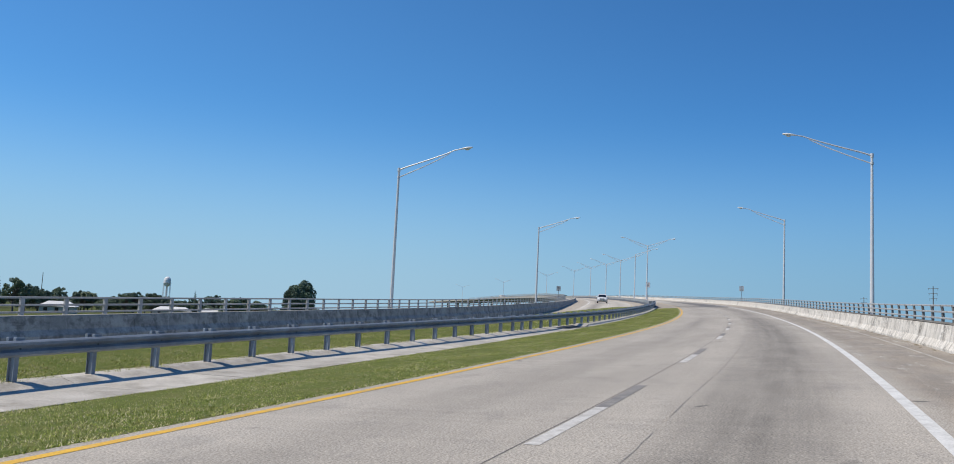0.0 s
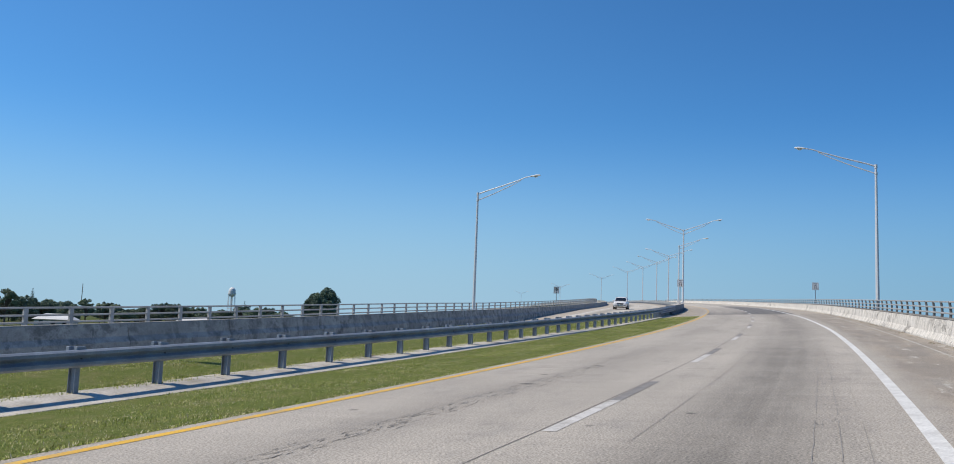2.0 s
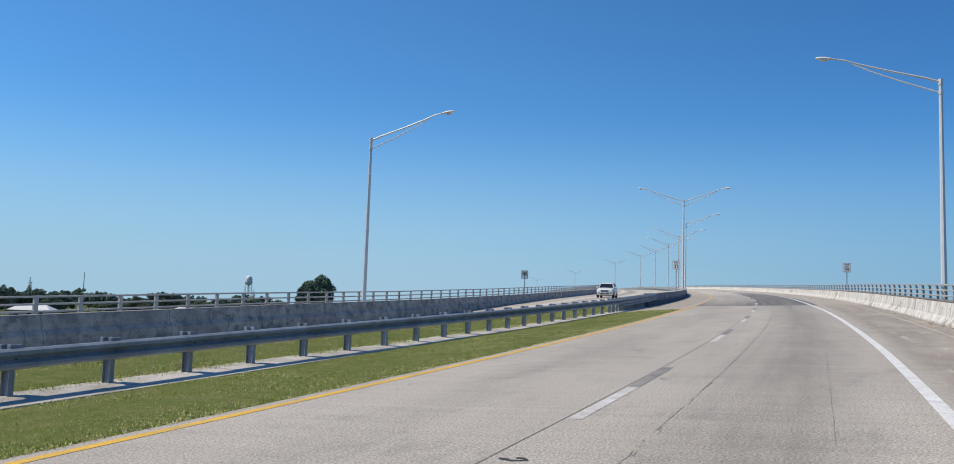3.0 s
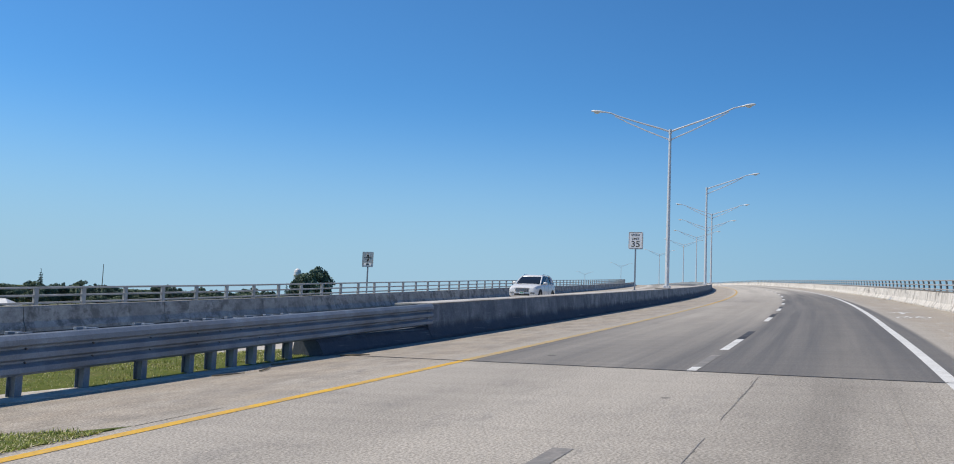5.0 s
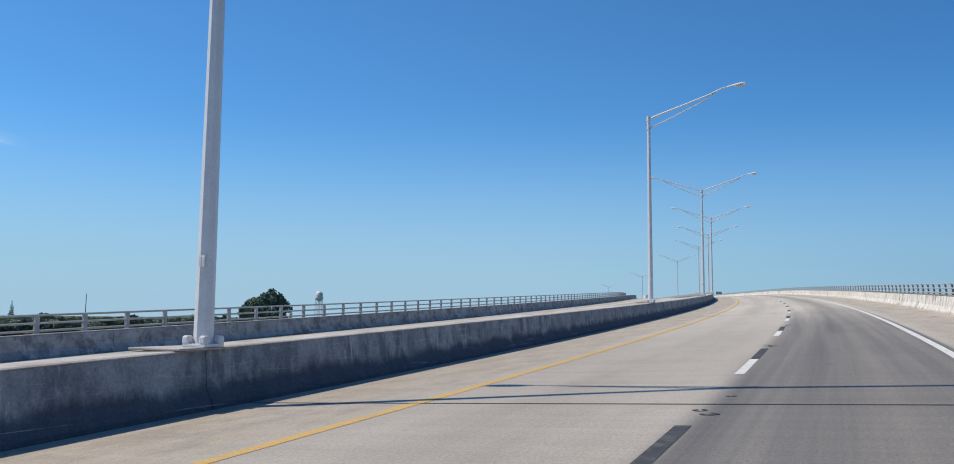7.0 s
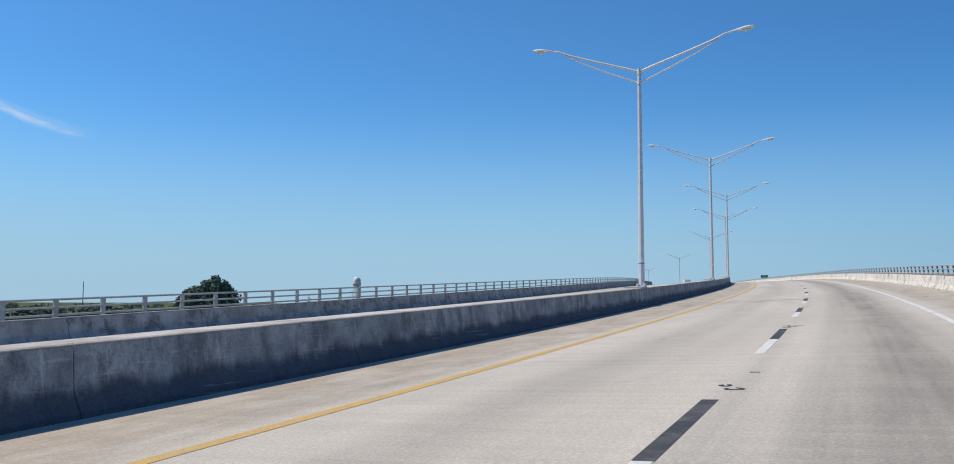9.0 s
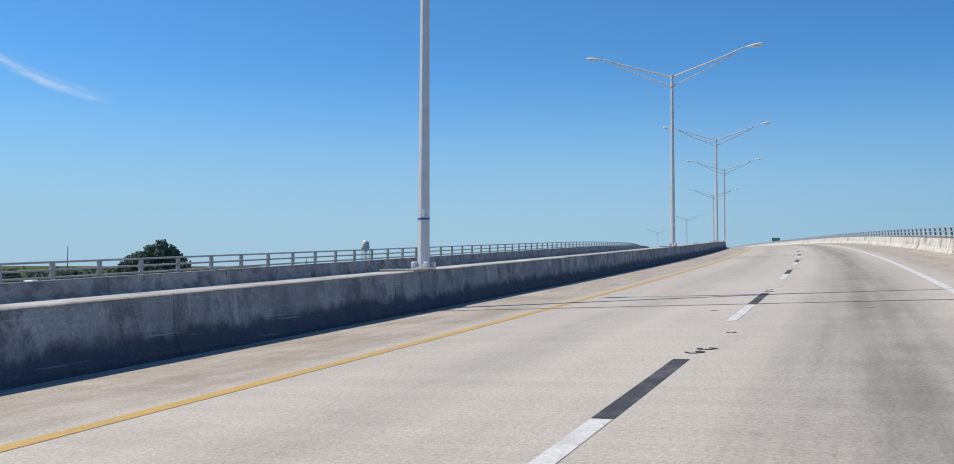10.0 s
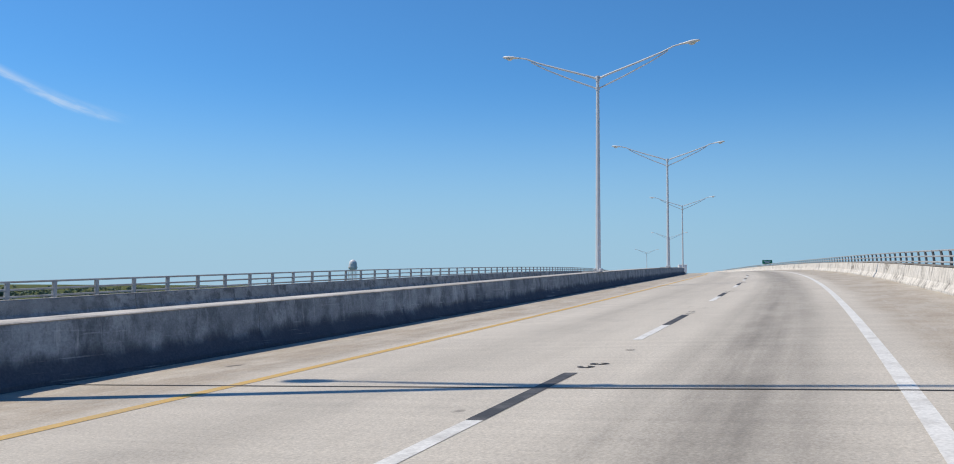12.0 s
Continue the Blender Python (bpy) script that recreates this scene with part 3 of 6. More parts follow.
def tube_bm(bm, pts, radii, sides=8):
    """A tube through the points, with a radius at each."""
    rings = []
    up = Vector((0.0, 1.0, 0.001))
    for i, p in enumerate(pts):
        d = (Vector(pts[min(i + 1, len(pts) - 1)]) - Vector(pts[max(i - 1, 0)])).normalized()
        a = d.cross(up)
        if a.length < 1e-3:
            a = d.cross(Vector((1, 0, 0)))
        a.normalize()
        b = d.cross(a)
        rings.append([bm.verts.new(Vector(p) + (a * math.cos(q) + b * math.sin(q)) * radii[i]) for q in [2 * math.pi * j / sides for j in range(sides)]])
    for r1, r2 in zip(rings, rings[1:]):
        for j in range(sides):
            bm.faces.new((r1[j], r1[(j + 1) % sides], r2[(j + 1) % sides], r2[j]))
    bm.faces.new(rings[0])
    bm.faces.new(list(reversed(rings[-1])))


def as_mesh(name, bm, mat, smooth=False):
    bmesh.ops.recalc_face_normals(bm, faces=bm.faces)
    me = bpy.data.meshes.new(name)
    bm.to_mesh(me)
    bm.free()
    me.materials.append(mat)
    if smooth:
        me.polygons.foreach_set("use_smooth", [True] * len(me.polygons))
    return me


# ---------------------------------------------------------------- ground
def build_ground():
    v, f = [(0, 0, 0)], []
    rad, seg = (60, 150, 320, 650, 1200, 2200, 4600), 72
    for r in rad:
        for j in range(seg):
            a = 2 * math.pi * j / seg
            v.append((r * math.cos(a) - 60, r * math.sin(a) + 200, 0.0))
    v[0] = (-60, 200, 0)
    for j in range(seg):
        f.append((0, 1 + j, 1 + (j + 1) % seg))
    for i in range(len(rad) - 1):
        for j in range(seg):
            a, b = 1 + i * seg + j, 1 + i * seg + (j + 1) % seg
            f.append((a, a + seg, b + seg, b))
    tagged(part("ground", mesh_of("ground", v, f, FIELD)), "flat green pasture reaching to the horizon", "ground", kind="structure")


build_ground()

# ---------------------------------------------------------------- carriageways
DECK0 = 124.0
road_right = swept("road_right", [(a, 0.0) for a in (-7.2, -5.6, -4.4, -4.0, -2.0, 0.0, 2.0, 3.7, 5.0, 6.42)], 118.0, S_MAX - 5, 2.0, ROAD, closed=False, with_uv=True)
tagged(road_right, "pale concrete bridge road with a dark worn resurfaced stretch", "road", kind="structure")
road_near = swept("road_approach", [(a, 0.0) for a in (-4.22, -3.9, -2.0, 0.0, 2.0, 3.7, 5.0, 6.42)], S_MIN + 2, 118.0, 2.0, ROAD, closed=False, with_uv=True)
tagged(road_near, "worn tan concrete approach road beside a grass median", "road", kind="structure")


def median_left(s):
    return float(np.interp(s, (-100, 60, 88, 112, 122, 131), (-17.2, -17.0, -16.4, -14.0, -10.6, -7.3)))


def left_drop(s, lat):
    """The oncoming lanes lie lower than the near ones, behind a grassy lip, until the bridge begins."""
    e = median_left(s)
    return -float(np.interp(s, (-100, 100, 122, 138, 156), (0.72, 0.66, 0.40, 0.15, 0.0))) * min(1.0, max(0.0, (e + 1.3 - lat) / 1.3))


def build_left_road():
    cols = (0.0, 0.12, 0.3, 0.5, 0.7, 0.85, 1.0)
    n = int((S_MAX - 5 - S_MIN - 2) / 2.0)
    v, f, st = [], [], []
    for i in range(n + 1):
        s = S_MIN + 2 + (S_MAX - 7 - S_MIN) * i / n
        a0 = median_left(s)
        for c in cols:
            a = a0 + (LEFT_EDGE - 0.1 - a0) * c
            v.append(pt(s, a, left_drop(s, a)))
            st.append((s + 900, -14.4 - a))
    k = len(cols)
    for i in range(n):
        for j in range(k - 1):
            a = i * k + j
            f.append((a, a + 1, a + 1 + k, a + k))
    me = mesh_of("road_opposite", v, f, ROAD)
    layer = me.uv_layers.new(name="along")
    idx = np.zeros(len(me.loops), dtype=np.int32)
    me.loops.foreach_get("vertex_index", idx)
    layer.data.foreach_set("uv", np.array(st, dtype=np.float32)[idx].ravel())
    return tagged(part("road_opposite", me), "pale concrete road of the oncoming lanes", "road", kind="structure")


road_left = build_left_road()

# lane paint
DASHES = [7.2 - 12.0 * k for k in range(1, 8)] + [7.2, 18.9, 31.8, 42.0, 52.2, 63.3, 74.8, 87.7, 99.2, 110.9, 126.9, 138.6, 148.6, 158.8, 170.4, 181.8, 193.3, 204.3,
          215.5, 226.7, 236.9, 249.1, 260.5, 272.1, 282.3, 294.5] + [294.5 + 11.6 * k for k in range(1, 18)]
for s in DASHES:
    swept("lane_dash", [(-0.08, 0.004), (0.08, 0.004)], s, s + 3.05, 1.6, PAINT_WORN if s < 118 else PAINT_WHITE, road_near if s < 118 else road_right, closed=False)
    if s > 0:
        swept("contrast_dash", [(-0.085, 0.004), (0.085, 0.004)], s + 3.06, s + 6.1, 1.6, PAINT_GREY if s < 118 else PAINT_BLACK, road_near if s < 118 else road_right, closed=False)
    if s > 126:
        swept("lane_dash", [(-14.48, 0.004), (-14.32, 0.004)], s, s + 3.05, 1.6, PAINT_WHITE, road_left, closed=False, rise=lambda q: left_drop(q, -14.4))
swept("edge_line", [(-0.095, 0.004), (0.07, 0.004)], S_MIN + 2, S_MAX - 8, 2.0, PAINT_WHITE, road_right, closed=False, label="white edge line", lat=lambda s: float(np.interp(s, (0, 85, 113, 121, 135, 150, 175), (3.70, 3.66, 3.42, 3.27, 3.21, 3.29, 3.48))))
swept("centre_edge_line", [(-4.02, 0.004), (-3.86, 0.004)], S_MIN + 2, 124.0, 2.0, PAINT_YELLOW, road_near, closed=False, label="bright yellow edge line")
swept("centre_edge_line", [(-4.05, 0.004), (-3.85, 0.004)], 124.0, 158.0, 2.0, PAINT_FADED, road_right, closed=False, label="faded yellow edge line")
swept("centre_edge_line", [(-4.05, 0.004), (-3.85, 0.004)], 158.0, S_MAX - 8, 2.0, PAINT_DULL, road_right, closed=False, label="dull yellow edge line")
swept("edge_line", [(-18.18, 0.004), (-18.02, 0.004)], 128, S_MAX - 8, 2.0, PAINT_WHITE, road_left, closed=False, rise=lambda q: left_drop(q, -18.1))
swept("centre_edge_line", [(-10.5, 0.004), (-10.36, 0.004)], 130, S_MAX - 8, 2.0, PAINT_FADED, road_left, closed=False, rise=lambda q: left_drop(q, -10.4))
v_, f_ = [], []
for k in range(45):
    for d in (-0.03, 0.03):
        v_.append(pt(123.0 - 0.2 * (-6.9 + 0.3 * k) + d, -6.9 + 0.3 * k, 0.005))
    if k:
        f_.append((2 * k - 2, 2 * k, 2 * k + 1, 2 * k - 1))
part("expansion_joint", mesh_of("expansion_joint", v_, f_, JOINT), None, road_right)
swept("lane_dash", [(-0.07, 0.006), (0.07, 0.006)], 123.05, 123.6, 0.5, PAINT_WHITE, road_right, closed=False)
swept("lane_dash", [(-0.08, 0.004), (0.08, 0.004)], 123.6, 125.8, 1.1, PAINT_GREY, road_right, closed=False, label="almost worn-off lane dash")
for s in (166.6, 203.4, 240.1, 277.0, 313.5, 350.0, 386.5):
    swept("expansion_joint", [(-6.9, 0.005), (6.3, 0.005)], s - 0.03, s + 0.03, 1.0, JOINT, road_right, closed=False)
    if s > 160:
        swept("expansion_joint", [(-20.9, 0.005), (-7.5, 0.005)], s - 0.03, s + 0.03, 1.0, JOINT, road_left, closed=False)



def tar_ring(s, lat, rs, rl, parent_, seed=0):
    """A thin uneven loop of tar."""
    rng_ = random.Random(seed)
    n_ = 14
    v, f = [], []
    for k in range(n_):
        q, g = 2 * math.pi * k / n_, rng_.uniform(0.85, 1.12)
        for w in (1.0, 1.0 - rng_.uniform(0.25, 0.75)):
            v.append(pt(s + rs * g * w * math.cos(q), lat + rl * g * w * math.sin(q), 0.0055))
    for k in range(n_ - rng_.randint(0, 3)):
        a, b = 2 * k, 2 * ((k + 1) % n_)
        f.append((a, b, b + 1, a + 1))
    part("tar_spot", mesh_of("tar_spot", v, f, JOINT), None, parent_)


for k, s in enumerate(DASHES):
    if 130 < s < 330:
        for j, (ds, dl, a, c) in enumerate(((6.65, 0.04, 0.11, 0.11), (6.95, 0.14, 0.10, 0.12), (7.25, 0.0, 0.09, 0.09), (8.6, 0.2, 0.05, 0.07))):
            if (k * 7 + j * 3) % 4:
                tar_ring(s + ds, dl, a, c, road_right, k * 9 + j)
    elif 0 < s < 118 and k % 2:
        tar_ring(s - 2.2, 0.12, 0.08, 0.13, road_near, k)

# the lane joint and long shrinkage cracks in the approach slabs
swept("lane_joint", [(-0.007, 0.0035), (0.007, 0.0035)], S_MIN + 2, 110.0, 0.8, CRACK_DARK, road_near, closed=False, lat=lambda q: -0.115 + 0.012 * noise.noise(Vector((q * 0.6, 0, 0))))
for k, (a, s0, s1, w) in enumerate(((0.96, 4, 122.7, 0.0035), (2.60, 10, 66, 0.005), (2.82, 12, 69, 0.0055), (3.06, 22, 60, 0.003), (2.55, 74, 122.4, 0.004), (2.95, 96, 122.3, 0.0045), (-2.1, 20, 70, 0.004))):
    rng_ = random.Random(k)
    q0 = s0
    while q0 < s1:
        q1 = min(s1, q0 + rng_.uniform(0.6, 5.0))
        swept("crack", [(-w, 0.005), (w, 0.005)], q0, q1, 0.35, CRACK, road_near, closed=False,
              lat=lambda q, a=a, k=k: a + 0.05 * noise.noise(Vector((q * 0.12, k * 5.0, 0))) + 0.022 * noise.noise(Vector((q * 1.6, k, 2.0))))
        q0 = q1 + rng_.uniform(0.15, 1.6)
swept("slab_seam", [(-3.8, 0.0045), (3.6, 0.0045)], 69.7, 69.725, 1.0, CRACK, road_near, closed=False)



def crack_trail(s0, s1, lat, spread, count, seed):
    """A broken trail of short wandering cracks and spalls along a wheel path."""
    rng_ = random.Random(seed)
    v, f = [], []
    for _ in range(count):
        q, a = rng_.uniform(s0, s1), lat + rng_.gauss(0, spread)
        along, w = rng_.uniform(0.06, 0.5), rng_.uniform(0.002, 0.0075)
        o, n_ = len(v), rng_.randint(3, 6)
        turn_ = rng_.gauss(0, 0.9 * spread)
        for k in range(n_):
            wide_ = w * (0.25 if k in (0, n_ - 1) else rng_.uniform(0.6, 1.4))
            c = a + turn_ * along * k / n_ + rng_.gauss(0, 0.01)
            v += [pt(q + along * k / n_, c - wide_, 0.0046), pt(q + along * k / n_, c + wide_, 0.0046)]
        f += [(o + 2 * k, o + 2 * k + 1, o + 2 * k + 3, o + 2 * k + 2) for k in range(n_ - 1)]
    part("crack_trail", mesh_of("crack_trail", v, f, CRACK_DARK), None, road_near, "trail of broken cracks along the wheel path")


crack_trail(30, 72, -1.95, 0.10, 190, 3)
crack_trail(48, 62, -1.9, 0.12, 260, 4)
crack_trail(14, 68, 2.75, 0.09, 90, 5)
crack_trail(72, 122, 0.97, 0.012, 150, 6)
crack_trail(20, 120, 2.0, 0.8, 60, 7)

swept("gutter_line", [(5.52, 0.004), (5.585, 0.004)], S_MIN + 2, 123.5, 2.0, CONC_STRIP, road_near, closed=False)


def foot_dirt():
    """Low heaps of swept dirt and leaf litter against the parapet's foot."""
    rng_ = random.Random(77)
    v, f = [], []
    for k in range(150):
        s = rng_.uniform(-20, 124) if k < 110 else rng_.uniform(124, 300)
        a = 6.17 - rng_.random() ** 2 * 0.28
        r, q, h = rng_.uniform(0.05, 0.28), rng_.uniform(0.03, 0.09), rng_.uniform(0.008, 0.035)
        o = len(v)
        v.append(pt(s, a, h))
        for j in range(7):
            g = rng_.uniform(0.7, 1.2)
            v.append(pt(s + r * g * math.cos(j * 0.8976), a + q * g * math.sin(j * 0.8976), 0.001))
        f += [(o, o + 1 + j, o + 1 + (j + 1) % 7) for j in range(7)]
    part("dirt_heap", mesh_of("dirt_heap", v, f, DIRT), None, road_near, "swept dirt along the parapet")


foot_dirt()

# bicycle and arrow painted on the shoulder
def ribbon(points, w, name, parent_):
    v, f = [], []
    for i, (s, a) in enumerate(points):
        p, q = points[max(i - 1, 0)], points[min(i + 1, len(points) - 1)]
        ds, da = q[0] - p[0], q[1] - p[1]
        l = math.hypot(ds, da) or 1.0
        v += [pt(s - da / l * w, a + ds / l * w, 0.005), pt(s + da / l * w, a - ds / l * w, 0.005)]
    for i in range(len(points) - 1):
        f.append((2 * i, 2 * i + 1, 2 * i + 3, 2 * i + 2))
    part(name, mesh_of(name, v, f, PAINT_WHITE), None, parent_)


bike_s, bike_a = 141.6, 4.45
for c in (-0.28, 0.28):
    ribbon([(bike_s + 0.55 * math.sin(2 * math.pi * k / 16), bike_a + c + 0.2 * math.cos(2 * math.pi * k / 16)) for k in range(17)], 0.045, "bicycle_wheel_mark", road_right)
ribbon([(bike_s, bike_a - 0.28), (bike_s + 0.9, bike_a - 0.1), (bike_s + 0.9, bike_a + 0.2), (bike_s, bike_a + 0.28)], 0.05, "bicycle_frame_mark", road_right)
ribbon([(bike_s + 3.2, bike_a), (bike_s + 4.9, bike_a)], 0.07, "arrow_shaft_mark", road_right)
ribbon([(bike_s + 4.2, bike_a - 0.32), (bike_s + 5.2, bike_a), (bike_s + 4.2, bike_a + 0.32)], 0.08, "arrow_head_mark", road_right)

# ---------------------------------------------------------------- median of the approach
def strip_lat(s):
    """Right edge of the concrete strip along the guardrail."""
    return rail_lat(s) + float(np.interp(s, (-60, 20, 30, 36, 46, 54, 64, 80, 96, 122), (2.5, 2.3, 1.8, 1.40, 1.25, 0.98, 0.88, 0.74, 0.40, 0.50)))


def post_dz(s):
    return float(np.interp(s, (-60, 34, 55, 66, 118), (-0.06, -0.06, -0.05, 0.02, 0.0)))


def gutter_dz(s):
    """Height of the strip a little right of the posts."""
    return float(np.interp(s, (-60, 34, 55, 66, 100, 116), (-0.20, -0.20, -0.14, -0.04, -0.03, 0.0)))


def swale_dz(s):
    return float(np.interp(s, (-60, 34, 55, 66, 100, 116), (-0.27, -0.27, -0.16, -0.06, -0.04, 0.0)))


def turf_edge(s):
    """Left edge of the near turf, which runs out to a point where the bridge begins."""
    return max(strip_lat(s), float(np.interp(s, (110, 112, 114.5, 115.8, 116.5), (-30, -6.7, -6.0, -5.2, -4.23))))


def near_dz(s, a):
    e = strip_lat(s)
    q = min(1.0, max(0.0, (a + 4.22) / (e + 4.22)))
    return swale_dz(s) * q ** 1.2


def left_dz(s, a):
    g, e = rail_lat(s) - 0.28, median_left(s)
    q = min(1.0, max(0.0, (g - a) / 2.5))
    return post_dz(s) * (1 - q) + 0.13 * q * min(1.0, max(0.0, (e - a) / -1.0)) + left_drop(s, a)


def turf(name, s0, s1, right, left, height, label, cols):
    n = int((s1 - s0) / 1.5)
    v, f = [], []
    for i in range(n + 1):
        s = s0 + (s1 - s0) * i / n
        a0, a1 = right(s), left(s)
        for c in cols:
            a = a0 + (a1 - a0) * c
            v.append(pt(s, a, height(s, a) + (0.0 if c in (0.0, 1.0) else 0.02 + 0.02 * noise.noise(Vector((s * 0.4, a * 0.6, 0))))))
    k = len(cols)
    for i in range(n):
        for j in range(k - 1):
            a = i * k + j
            f.append((a, a + 1, a + 1 + k, a + k))
    return tagged(part(name, mesh_of(name, v, f, GRASS_SOIL)), label, "verge", kind="structure")


verge = turf("grass_median", S_MIN + 2, 116.5, lambda s: -4.22, turf_edge, near_dz, "mown green turf swale between the road and a concrete strip", (0.0, 0.04, 0.2, 0.4, 0.6, 0.8, 0.96, 1.0))
turf("grass_bank", S_MIN + 2, 131.0, lambda s: rail_lat(s) - 0.28 + (0.4 if s > 118 else 0.0), median_left, left_dz, "green turf bank behind the guardrail", (0.0, 0.05, 0.2, 0.4, 0.6, 0.8, 0.86, 0.92, 1.0))
# concrete strip that slopes from the guardrail to the swale, cast in slabs
for k in range(-14, 40):
    s0, s1 = 3.05 * k, 3.05 * k + 3.035
    tilt = random.Random(k).uniform(-0.006, 0.006)
    v, f = [], []
    for i in range(3):
        s = s0 + (s1 - s0) * i / 2
        a, b = rail_lat(s) - 0.30, strip_lat(s) + random.Random(k).uniform(-0.03, 0.03)
        v += [pt(s, a, post_dz(s) - 0.14), pt(s, a, post_dz(s) + 0.02 + tilt), pt(s, a + min(0.42, 0.4 * (b - a)), post_dz(s) + 0.01 + tilt), pt(s, a + min(0.85, 0.75 * (b - a)), gutter_dz(s) + 0.02 + tilt),
              pt(s, b, swale_dz(s) + 0.02 + tilt), pt(s, b, swale_dz(s) - 0.14)]
    for i in range(2):
        for j in range(6):
            p, q = i * 6 + j, i * 6 + (j + 1) % 6
            f.append((p, p + 6, q + 6, q))
    f += [(0, 1, 2, 3, 4, 5), (17, 16, 15, 14, 13, 12)]
    part("concrete_slab", mesh_of("concrete_slab", v, f, CONC_STRIP), None, verge)


def build_apron():
    """Paved shoulder that takes over where the turf runs out."""
    v, f, st = [], [], []
    n = 40
    for i in range(n + 1):
        s = 101.0 + 17.0 * i / n
        a0 = max(turf_edge(s), strip_lat(s)) if s < 116.5 else -4.2
        a1 = strip_lat(s) - 0.02
        for c in (0.0, 0.35, 0.7, 1.0):
            a = a0 + (a1 - a0) * c
            v.append(pt(s, a, near_dz(s, a) * (1 - c) + c * swale_dz(s) + 0.004))
            st.append((s, a))
    for i in range(n):
        for j in range(3):
            a = i * 4 + j
            f.append((a, a + 1, a + 5, a + 4))
    me = mesh_of("median_apron", v, f, ROAD)
    layer = me.uv_layers.new(name="along")
    idx = np.zeros(len(me.loops), dtype=np.int32)
    me.loops.foreach_get("vertex_index", idx)
    layer.data.foreach_set("uv", np.array(st, dtype=np.float32)[idx].ravel())
    part("median_apron", me, None, verge, "tan worn paving where the turf ends")


build_apron()


def build_blades():
    """Short uneven grass over the turf: many three-cornered blades in one mesh."""
    rng = np.random.default_rng(5)
    grid = np.arange(0.0, 132.0, 0.5)
    table = {k: np.array([fn(float(q)) for q in grid]) for k, fn in (("g", rail_lat), ("e", turf_edge), ("m", median_left), ("p", post_dz), ("w", swale_dz), ("st", strip_lat))}

    def look_up(k, q):
        return np.interp(q, grid, table[k])

    def wave(q, a, o):
        return (np.sin(q * 0.9 + 1.7 * np.sin(a * 0.8 + o)) + np.sin(a * 1.9 + 1.3 * np.sin(q * 0.7 + o)) + np.sin(q * 2.3 - a * 1.4 + o)) / 3

    count = 1250000
    s = 2 + 127 * rng.random(count) ** 1.15
    near = rng.random(count) < 0.52
    u = rng.random(count)
    edge = look_up("e", s) - 0.06 * rng.random(count)
    a = np.where(near, -4.17 + (edge + 4.17) * u, look_up("g", s) - 0.33 + (look_up("m", s) + 0.5 - look_up("g", s)) * u ** 1.15)
    lush = wave(s, a, 0.7)
    keep = (lush + rng.uniform(-0.7, 1.1, count) > -0.35) & ~(near & (s > 116.3))
    keep &= ~(near & (a > -4.17))
    weed = rng.random(count) < 0.05
    a = np.where(weed, look_up("g", s) - 0.36 + 0.45 * rng.random(count) ** 2.2, a)
    near = near & ~weed
    keep = np.where(weed, wave(s * 2.1, a, 2.0) + rng.uniform(-0.5, 0.5, count) > 0.05, keep)
    weed = weed[keep]
    s, a, near, lush = s[keep], a[keep], near[keep], lush[keep]
    th = bend(s / 100)
    x = np.interp(s, _s, _x) + a * np.cos(th)
    y = np.interp(s, _s, _y) + a * np.sin(th)
    g = look_up("g", s)
    flat = np.where(a >= g, BANK * a, BANK * g + (left_level(s) - BANK * g) * (a - g) / (LEFT_EDGE - g))
    q = np.clip((a + 4.22) / (look_up("st", s) + 4.22), 0, 1) ** 1.2
    dn = look_up("w", s) * q
    ql = np.clip((g - 0.28 - a) / 2.5, 0, 1)
    m = look_up("m", s)
    dl = look_up("p", s) * (1 - ql) + 0.13 * ql * np.clip(a - m, 0, 1) - np.interp(s, (-100, 100, 122, 138, 156), (0.72, 0.66, 0.40, 0.15, 0.0)) * np.clip((m + 1.3 - a) / 1.3, 0, 1)
    z = np.interp(s, _s, _z) + flat + np.where(near, dn, dl) + 0.005
    n = len(s)
    h = rng.uniform(0.012, 0.034, n) * (1 + 0.5 * np.clip(lush, 0, 1)) * np.where(rng.random(n) < 0.04, 1.9, 1.0) * np.where(near, 1.0, 1.15) * np.where(weed, 1.5, 1.0)
    d = rng.uniform(0, 6.283, n)
    w = rng.uniform(0.0035, 0.0085, n) * np.interp(s, (0, 60, 120), (1.0, 1.0, 1.1))
    lean = rng.uniform(0.01, 0.06, n)
    co = np.empty((n, 3, 3), dtype=np.float32)
    co[:, 0] = np.stack([x + np.sin(d) * w, y - np.cos(d) * w, z], 1)
    co[:, 1] = np.stack([x - np.sin(d) * w, y + np.cos(d) * w, z], 1)
    co[:, 2] = np.stack([x + np.cos(d) * lean, y + np.sin(d) * lean, z + h], 1)
    me = bpy.data.meshes.new("grass")
    me.vertices.add(3 * n)
    me.vertices.foreach_set("co", co.ravel())
    me.loops.add(3 * n)
    me.loops.foreach_set("vertex_index", np.arange(3 * n, dtype=np.int32))
    me.polygons.add(n)
    me.polygons.foreach_set("loop_start", np.arange(0, 3 * n, 3, dtype=np.int32))
    me.update(calc_edges=True)
    me.validate()
    me.materials.append(BLADE)
    tagged(part("grass", me), "short uneven green grass with dry straw-coloured tips", "grass", kind="stuff")


build_blades()


